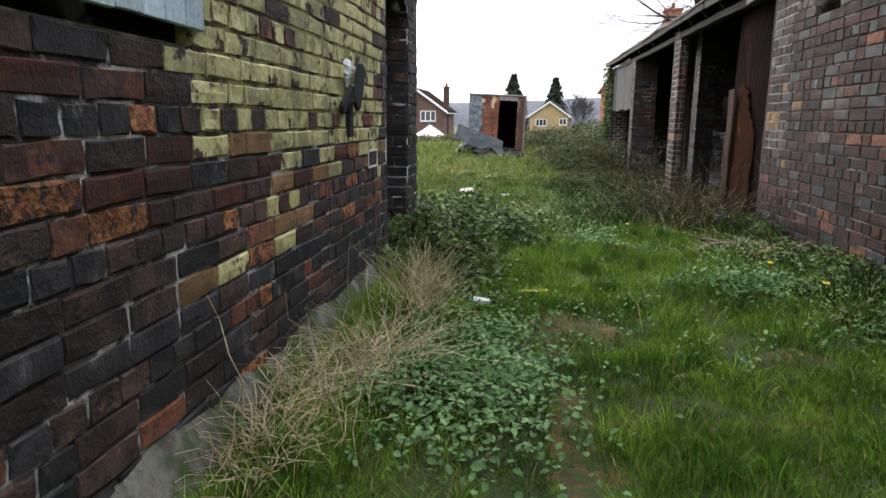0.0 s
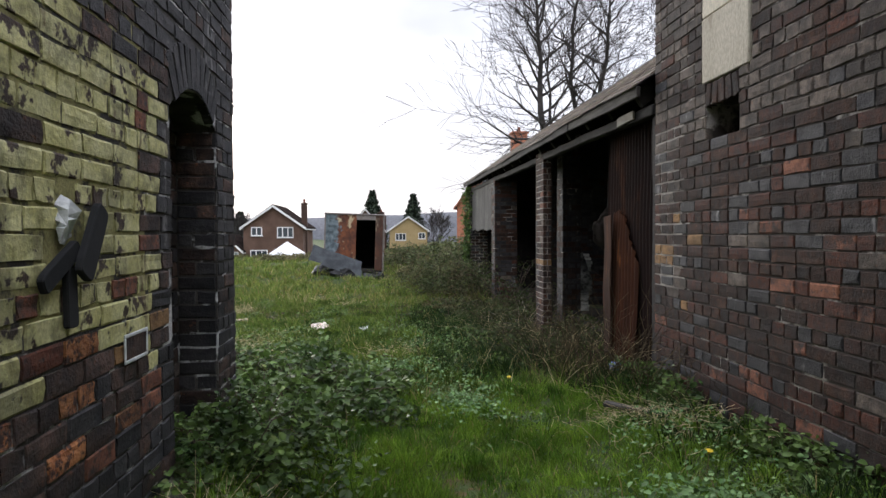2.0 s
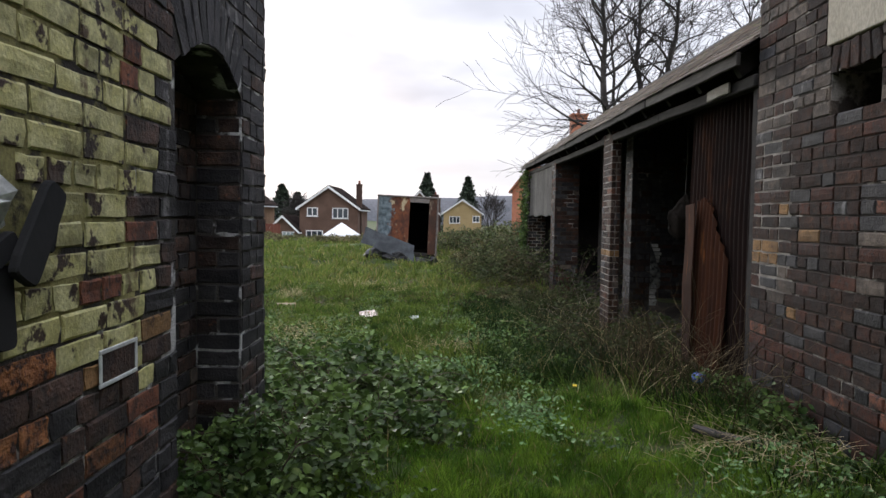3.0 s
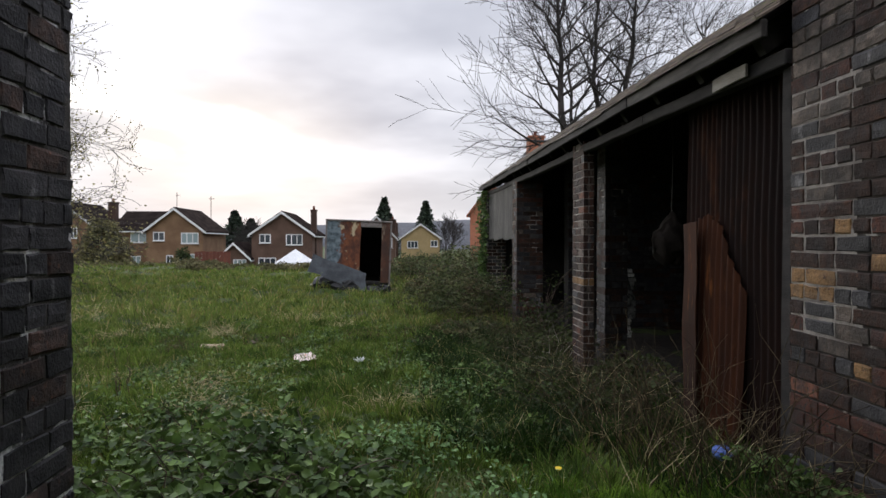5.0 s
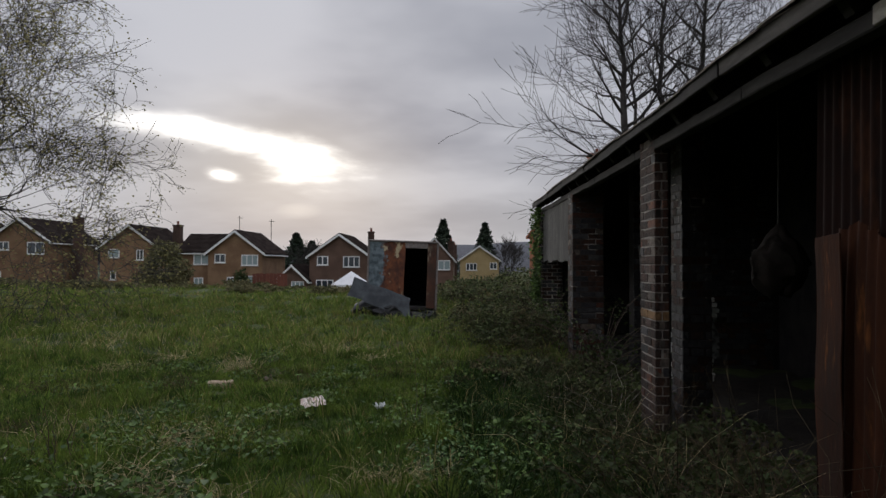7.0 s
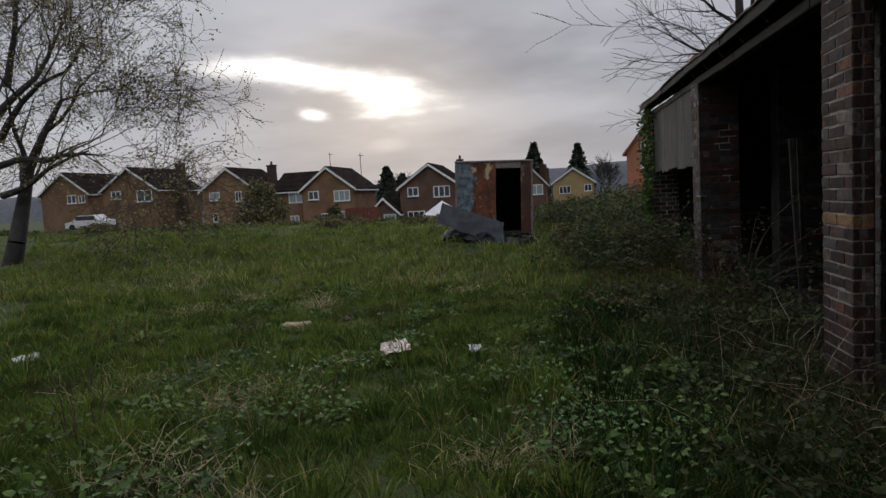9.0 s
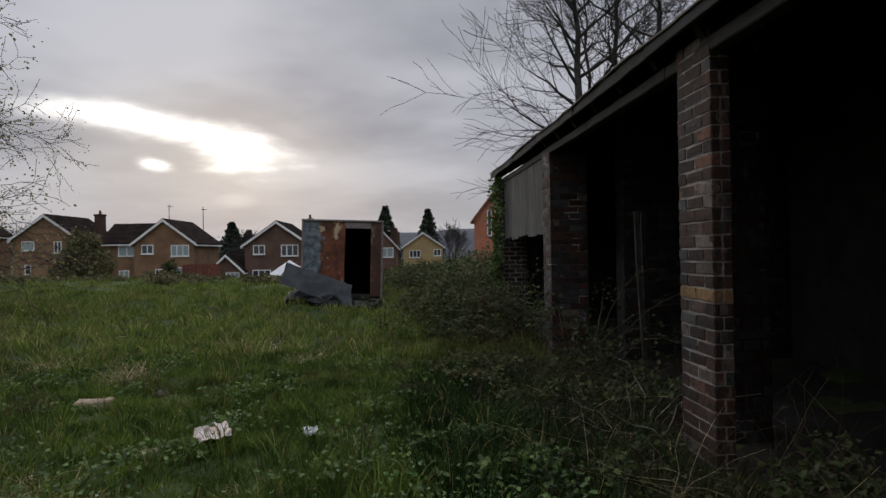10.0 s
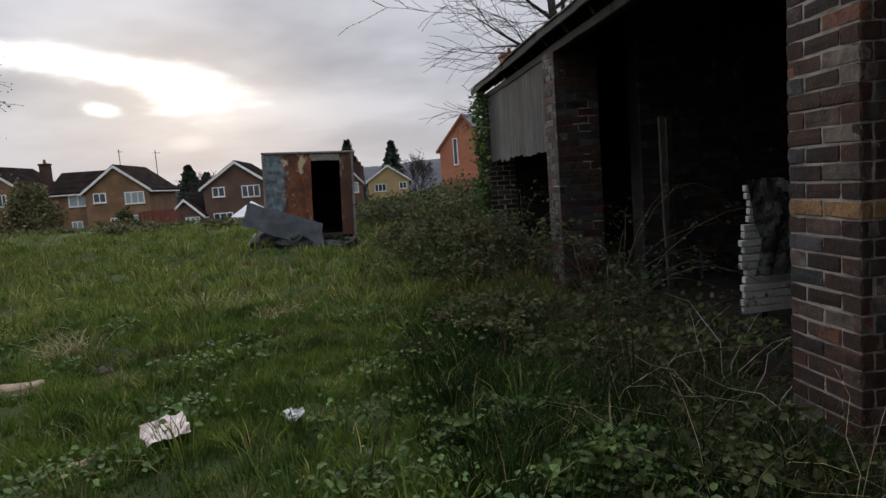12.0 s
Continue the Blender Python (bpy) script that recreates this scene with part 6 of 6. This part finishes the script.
# ---- bare earth ----
PATCHES = ((0.24, 3.30, 0.36, 0.24), (0.04, 3.02, 0.20, 0.13), (0.17, 2.32, 0.13, 0.30), (0.20, 1.86, 0.13, 0.24), (1.18, 2.82, 0.24, 0.10), (-2.26, 12.6, 0.26, 0.14), (0.35, 4.6, 0.12, 0.25))
for k, (px, py, sx, sy) in enumerate(PATCHES):
    verts, faces = [(px, py, float(ground_z(px, py)) + 0.016)], []
    for ring in (0.55, 1.0):
        for j in range(20):
            ang = j * math.pi / 10
            rr = ring * (1 + 0.35 * noise.noise((math.cos(ang) * 1.5, math.sin(ang) * 1.5, k * 3.0)))
            qx, qy = px + sx * rr * math.cos(ang), py + sy * rr * math.sin(ang)
            verts.append((qx, qy, float(ground_z(qx, qy)) + (0.014 if ring < 1 else -0.004) + 0.006 * noise.noise((qx * 20, qy * 20, 1))))
    faces = [(0, 1 + j, 1 + (j + 1) % 20) for j in range(20)] + [(1 + j, 21 + j, 21 + (j + 1) % 20, 1 + (j + 1) % 20) for j in range(20)]
    tagged(link_mesh("bare_earth", verts, faces, EARTH, smooth=True), "patch of bare orange-brown mossy earth", "soil", kind="structure")


# ---- grass ----
def value_noise(x, y, scale, seed):
    """Smooth random values from 0 to 1 over the plan."""
    u, v = x * scale, y * scale
    i, j = np.floor(u), np.floor(v)
    f, g = u - i, v - j
    f, g = f * f * (3 - 2 * f), g * g * (3 - 2 * g)

    def corner(a, b):
        k = np.sin(a * 127.1 + b * 311.7 + seed * 17.3) * 43758.5453
        return k - np.floor(k)
    low = corner(i, j) * (1 - f) + corner(i + 1, j) * f
    high = corner(i, j + 1) * (1 - f) + corner(i + 1, j + 1) * f
    return low * (1 - g) + high * g


def open_ground(x, y):
    """Where grass may stand: outside the walls, the shed and the van body."""
    keep = ~((x < LX + 0.10) & (y < 5.62)) & ~((x > RX - 0.03) & (y < RY1 + 0.05)) & ~((x > 2.25) & (y > RY1))
    return keep & ~((x > -2.15) & (x < -0.35) & (y > 22.0) & (y < 25.1))


def tufts(label, n, per, sampler, h, w, mat, seed, radius=0.05):
    """Separate tufts whose blades spread out from the middle."""
    rng = np.random.default_rng(seed)
    x, y = sampler(rng, n)
    keep = open_ground(x, y)
    for px, py, sx, sy in PATCHES:
        keep &= ((x - px) / sx) ** 2 + ((y - py) / sy) ** 2 > 1.2
    x, y = x[keep], y[keep]
    m = len(x)
    size = np.exp(rng.normal(size=m) * 0.35)
    a, r = rng.uniform(0, 2 * np.pi, (m, per)), np.sqrt(rng.uniform(0, 1, (m, per)))
    bx, by = x[:, None] + np.cos(a) * r * radius * size[:, None], y[:, None] + np.sin(a) * r * radius * size[:, None]
    tall = h * size[:, None] * rng.uniform(0.5, 1.15, (m, per)) * (1 - 0.3 * r)
    out = (0.25 + 0.9 * r * rng.uniform(0.5, 1.2, (m, per))) * tall
    base = np.stack([bx, by, ground_z(bx, by) - 0.01], -1).reshape(-1, 3)
    push = np.stack([np.cos(a) * out, np.sin(a) * out, np.zeros_like(out)], -1).reshape(-1, 3)
    up = np.stack([np.zeros_like(tall), np.zeros_like(tall), tall * np.sqrt(np.clip(1 - 0.4 * r ** 2, 0.2, 1))], -1).reshape(-1, 3)
    turn = rng.uniform(0, 2 * np.pi, len(base))
    side = np.stack([np.cos(turn), np.sin(turn), np.zeros(len(base))], 1) * w * rng.uniform(0.6, 1.3, len(base))[:, None] / 2
    mid = base + push * 0.35 + up * 0.65
    v = np.stack([base - side, base + side, mid - side * 0.75, mid + side * 0.75, base + push + up], axis=1).reshape(-1, 3)
    i = (np.arange(len(base)) * 5)[:, None]
    return tagged(fast_mesh("grass_tufts", v, i + np.array([[0, 1, 3, 2]]), i + np.array([[2, 3, 4]]), mat), label, "grass", kind="stuff")


def grass(name, label, n, sampler, h, w, mat, seed, lean=(0.15, 0.8)):
    rng = np.random.default_rng(seed)
    x, y = sampler(rng, n)
    keep = open_ground(x, y)
    if seed == 402:
        keep &= ~((x > 1.05 + 0.2 * np.sin(y * 2.3)) & (y > 7.2) & (y < 15) & (rng.uniform(0, 1, len(x)) > 0.2))
    x, y = x[keep], y[keep]
    def lump_map(px, py):
        return 0.45 * value_noise(px, py, 1.1, 3.0) + 0.50 * value_noise(px, py, 4.3, 7.0) + 0.35 * value_noise(px, py, 11.0, 11.0) - 0.15

    bare = sum(np.exp(-(((x - px) / sx) ** 2 + ((y - py) / sy) ** 2)) for px, py, sx, sy in PATCHES)
    keep = rng.uniform(0, 1, len(x)) < np.clip(0.15 + 1.2 * lump_map(x, y), 0.2, 1) * np.clip(1 - 0.8 * bare, 0.2, 1)
    x, y = x[keep], y[keep]
    m = len(x)
    height = h * rng.uniform(0.5, 1.3, m) * np.clip(0.2 + 2.0 * (lump_map(x, y) - 0.18), 0.35, 2.1)
    base = np.stack([x, y, ground_z(x, y) - 0.01], 1)
    v, q, t = blades(rng, base, height, w * rng.uniform(0.6, 1.3, m), rng.uniform(*lean, m))
    return tagged(fast_mesh(name, v, q, t, mat), label, "grass", kind="stuff")


def yard(r, n, near=6.6, deep=9.4):
    y = near + deep * r.uniform(0, 1, n) ** 0.8
    return r.uniform(-1, 1, n) * 0.62 * (y - 2) + 0.2, y


def field(r, n):
    y = 15.5 + 13 * r.uniform(0, 1, n)
    return np.minimum(r.uniform(-1.1, 0.55, n) * (0.66 * (y - 2)), 3.0), y


grass("grass", "short green grass along the yard path", 250000, lambda r, n: (r.uniform(-1.0, 2.2, n), r.uniform(0.6, 6.8, n)), 0.065, 0.0055, GRASS, 401)
grass("grass", "tussocky green grass of the open yard", 640000, yard, 0.075, 0.0085, GRASS_YARD, 402)
grass("field_grass", "rough green and straw field grass", 150000, field, 0.10, 0.016, GRASS_FAR, 403)
grass("field_grass", "rough far field grass up to the scrub", 70000, lambda r, n: (lambda y: (np.minimum(r.uniform(-1.1, 0.5, n) * (0.7 * (y - 2)), 12.0), y))(27 + 20 * r.uniform(0, 1, n)), 0.15, 0.035, GRASS_FAR, 404)
grass("field_grass", "rough field grass to either side", 45000, lambda r, n: (-4 - 22 * r.uniform(0, 1, n) ** 1.3, r.uniform(5.7, 34, n)), 0.13, 0.022, GRASS_FAR, 408)
# grass by the shed has the shed's shade in its colour
grass("shed_grass", "lush grass before the open shed, darkened for its shade", 60000, lambda r, n: (r.uniform(0.3, 2.3, n), r.uniform(7.6, 14.5, n)), 0.12, 0.0085, GRASS_SHADED, 407, (0.2, 1.0))
grass("meadow_grass", "long grass at the bottom of the walls", 9000, lambda r, n: (r.uniform(-0.85, -0.5, n), r.uniform(1.4, 5.6, n)), 0.12, 0.006, GRASS, 405)
grass("meadow_grass", "long grass before the shed and wall, darkened for shade", 18000, lambda r, n: (r.uniform(1.5, 2.25, n), r.uniform(2.5, 13.0, n)), 0.13, 0.007, GRASS_SHADED, 406, (0.2, 1.0))
tufts("bright green grass tufts beside the path", 620, 34, lambda r, n: (r.uniform(-0.5, 2.1, n), r.uniform(1.5, 6.8, n)), 0.11, 0.0055, GRASS, 421, 0.05)
tufts("dark green grass tufts in the open yard", 2300, 36, yard, 0.16, 0.008, GRASS_YARD, 422, 0.08)
tufts("yellowish grass tufts in the open yard", 620, 30, yard, 0.15, 0.008, TUFT, 423, 0.07)
tufts("rough grass tussocks in the far field", 1500, 26, field, 0.22, 0.018, GRASS_FAR, 424, 0.14)
tufts("yellowish grass tussocks in the far field", 600, 26, field, 0.22, 0.016, TUFT, 425, 0.12)
tufts("bright green grass tufts along the wall foot", 110, 30, lambda r, n: (r.uniform(-0.86, -0.66, n), r.uniform(1.2, 4.6, n)), 0.12, 0.0055, GRASS, 427, 0.045)
tufts("lush grass tufts before the shed, darkened for shade", 620, 36, lambda r, n: (r.uniform(0.4, 2.1, n), r.uniform(7.6, 14.0, n)), 0.22, 0.008, GRASS_SHADED, 426, 0.07)


# ---- litter and stored things ----
def crumpled(name, place, sx, sy, mat, label, seed, rough=0.05, turn=0.0, category="litter"):
    n, verts, faces = 9, [], []
    for s in (0, 1):
        for i in range(n):
            for j in range(n):
                u, v = i / (n - 1) - 0.5, j / (n - 1) - 0.5
                f = noise.noise((u * 4 + seed, v * 4, 1)) + 0.5 * noise.noise((u * 9, v * 9 + seed, 2))
                verts.append((u * sx + 0.02 * f, v * sy - 0.02 * f, rough * f + rough + 0.003 * s))
    k = n * n
    for i in range(n - 1):
        for j in range(n - 1):
            a = i * n + j
            faces.append((k + a, k + a + n, k + a + n + 1, k + a + 1))
            faces.append((a, a + 1, a + n + 1, a + n))
    ob = link_mesh(name, verts, faces, mat)
    ob.matrix_world = pose(place[0], place[1], float(ground_z(place[0], place[1])) + place[2], 12, -8, turn)
    return tagged(ob, label, category)


crumpled("paper", (-1.11, 11.72, 0.03), 0.24, 0.24, PAPER, "crumpled pinkish paper lying on the grass", 3, 0.05, 25)
crumpled("paper", (-0.46, 12.0, 0.03), 0.09, 0.12, PLASTIC_W, "small white scrap of paper in grass", 5, 0.05, 60)
crumpled("paper", (-1.46, 11.45, 0.03), 0.16, 0.08, CARD, "pale flat scrap lying in the grass", 6, 0.02, 10)
brick_litter = boxed("broken_block", -0.17, 0.17, -0.07, 0.07, 0.0, 0.09, CARD, bevel=0.015, wear=0.02, cuts=3, m=pose(-2.75, 13.4, float(ground_z(-2.75, 13.4)) + 0.03, 4, 0, 8))
tagged(brick_litter, "pale broken block lying in the grass", "block")
crumpled("plastic_sheet", (-4.88, 11.7, 0.06), 0.24, 0.12, PLASTIC_W, "white plastic sheeting in the grass", 9, 0.07, 35)
crumpled("carton", (-2.1, 13.7, 0.0), 0.35, 0.16, CANE, "dark wet cardboard scrap in the grass", 14, 0.03, 35)
lump("plastic_bag", (1.92, 6.85, 0.55), (0.05, 0.06, 0.04), PLASTIC_B, "blue plastic bag caught in dead stems", "bag", 4)
rod = boxed("cigarette_carton", -0.05, 0.05, -0.022, 0.022, 0, 0.03, PLASTIC_W, bevel=0.008, m=pose(-0.25, 3.5, float(ground_z(-0.25, 3.5)) + 0.05, 5, 8, 20))
tagged(rod, "small white plastic scrap on the grass", "litter")
crumpled("wrapper", (0.04, 3.62, 0.05), 0.17, 0.03, PLASTIC_Y, "thin yellow plastic strip on the grass", 10, 0.015, -20)
plank = boxed("plank", -0.05, 0.05, -0.22, 0.22, 0.0, 0.03, OLDWOOD, bevel=0.008, wear=0.02, cuts=5, m=pose(1.66, 5.65, float(ground_z(1.66, 5.65)) + 0.03, 3, 4, 62))
tagged(plank, "weathered timber offcut lying in dead grass", "plank")
for k, (x, y) in enumerate(((1.62, 3.75), (1.0, 6.9), (1.62, 4.6))):
    d = thing("dandelion", "yellow dandelion flower in the grass", "flower", (x, y, float(ground_z(x, y))), group="dandelions")
    v, q = tubes([((0, 0, -0.01), (0.01, 0, 0.10), 0.003, 0.002)], 5)
    fast_mesh("stem", v, q, [], GRASS, d)
    bm = bmesh.new()
    bmesh.ops.create_cone(bm, cap_ends=True, segments=14, radius1=0.008, radius2=0.02, depth=0.014, matrix=pose(0.01, 0, 0.105, 10))
    part("petals", bm, DANDELION, d)


def slatted_panel():
    """White slats leaning inside the shed, half under a dark sheet."""
    t = thing("slatted_panel", "broken white slatted panel standing in the shed", "panel", (3.20, 13.0, -0.02))
    rnd = random.Random(2)
    for k in range(17):
        z = 0.30 + k * 0.062
        x0 = -0.19 + rnd.uniform(-0.015, 0.015)
        boxed("slat", x0 + 0.04, 0.34 + rnd.uniform(-0.02, 0.02), -0.02, 0.03, z, z + 0.05, WHITE, t, bevel=0.004, wear=0.006, cuts=4, m=pose(0, 0, 0, 4, rnd.uniform(-2, 2), 0))
    boxed("stile", 0.05, 0.10, 0.032, 0.07, -0.1, 1.36, DARKWOOD, t)
    n, verts, faces = 14, [], []
    for s in (0, 1):
        for i in range(n):
            for j in range(n):
                u, v = i / (n - 1), j / (n - 1)
                w = noise.noise((u * 3, v * 4, 7))
                left = 0.10 * noise.noise((v * 3, 2, 9)) + 0.06 * math.sin(v * 5)
                verts.append((-0.11 + left * 0.8 + u * (0.42 - 0.12 * (v - 0.5)), -0.15 - 0.05 * abs(w) + 0.004 * s, 0.62 + v * 0.76 + 0.05 * noise.noise((u * 4, 1, 3))))
    k = n * n
    for i in range(n - 1):
        for j in range(n - 1):
            a = i * n + j
            faces.append((k + a, k + a + 1, k + a + n + 1, k + a + n))
            faces.append((a, a + n, a + n + 1, a + 1))
    link_mesh("cover", verts, faces, COVER, t, "torn dark plastic cover")


slatted_panel()
for x, y, top, tilt in ((3.02, 14.3, 2.0, 7), (3.13, 14.38, 2.0, 6)):
    p = boxed("leaning_pole", -0.03, 0.03, -0.02, 0.02, -2.0, 0.0, PLANKS, bevel=0.005, wear=0.01, cuts=6, m=pose(x, y, top, 12, -tilt, 0))
    tagged(p, "grey timber pole leaning in the dark shed", "pole")


def hanging_sack(x, y, z):
    """A limp sack tied to a rafter by a cord."""
    t = thing("hanging_sack", "limp sack hanging from a rafter in the shed, darkened for shade", "sack", (x, y, z))
    bm = bmesh.new()
    bmesh.ops.create_icosphere(bm, subdivisions=4, radius=1.0)
    for v in bm.verts:
        n = v.co.copy()
        v.co += noise.noise_vector(n * 1.7) * 0.25 + noise.noise_vector(n * 5.0) * 0.09
        pinch = 1.0 - 0.65 * max(0.0, n.z) ** 1.5
        v.co = Vector((v.co.x * 0.19 * pinch, v.co.y * 0.16 * pinch, v.co.z * 0.25))
    part("bag", bm, SACK, t, smooth=True)
    v, q = tubes([((0, 0, 0.2), (0.01, 0, 0.8), 0.008, 0.008), ((0.01, 0, 0.8), (0, 0.01, 1.55), 0.008, 0.008)], 6)
    fast_mesh("cord", v, q, [], DARKWOOD, t)


hanging_sack(2.78, 9.62, 1.74)
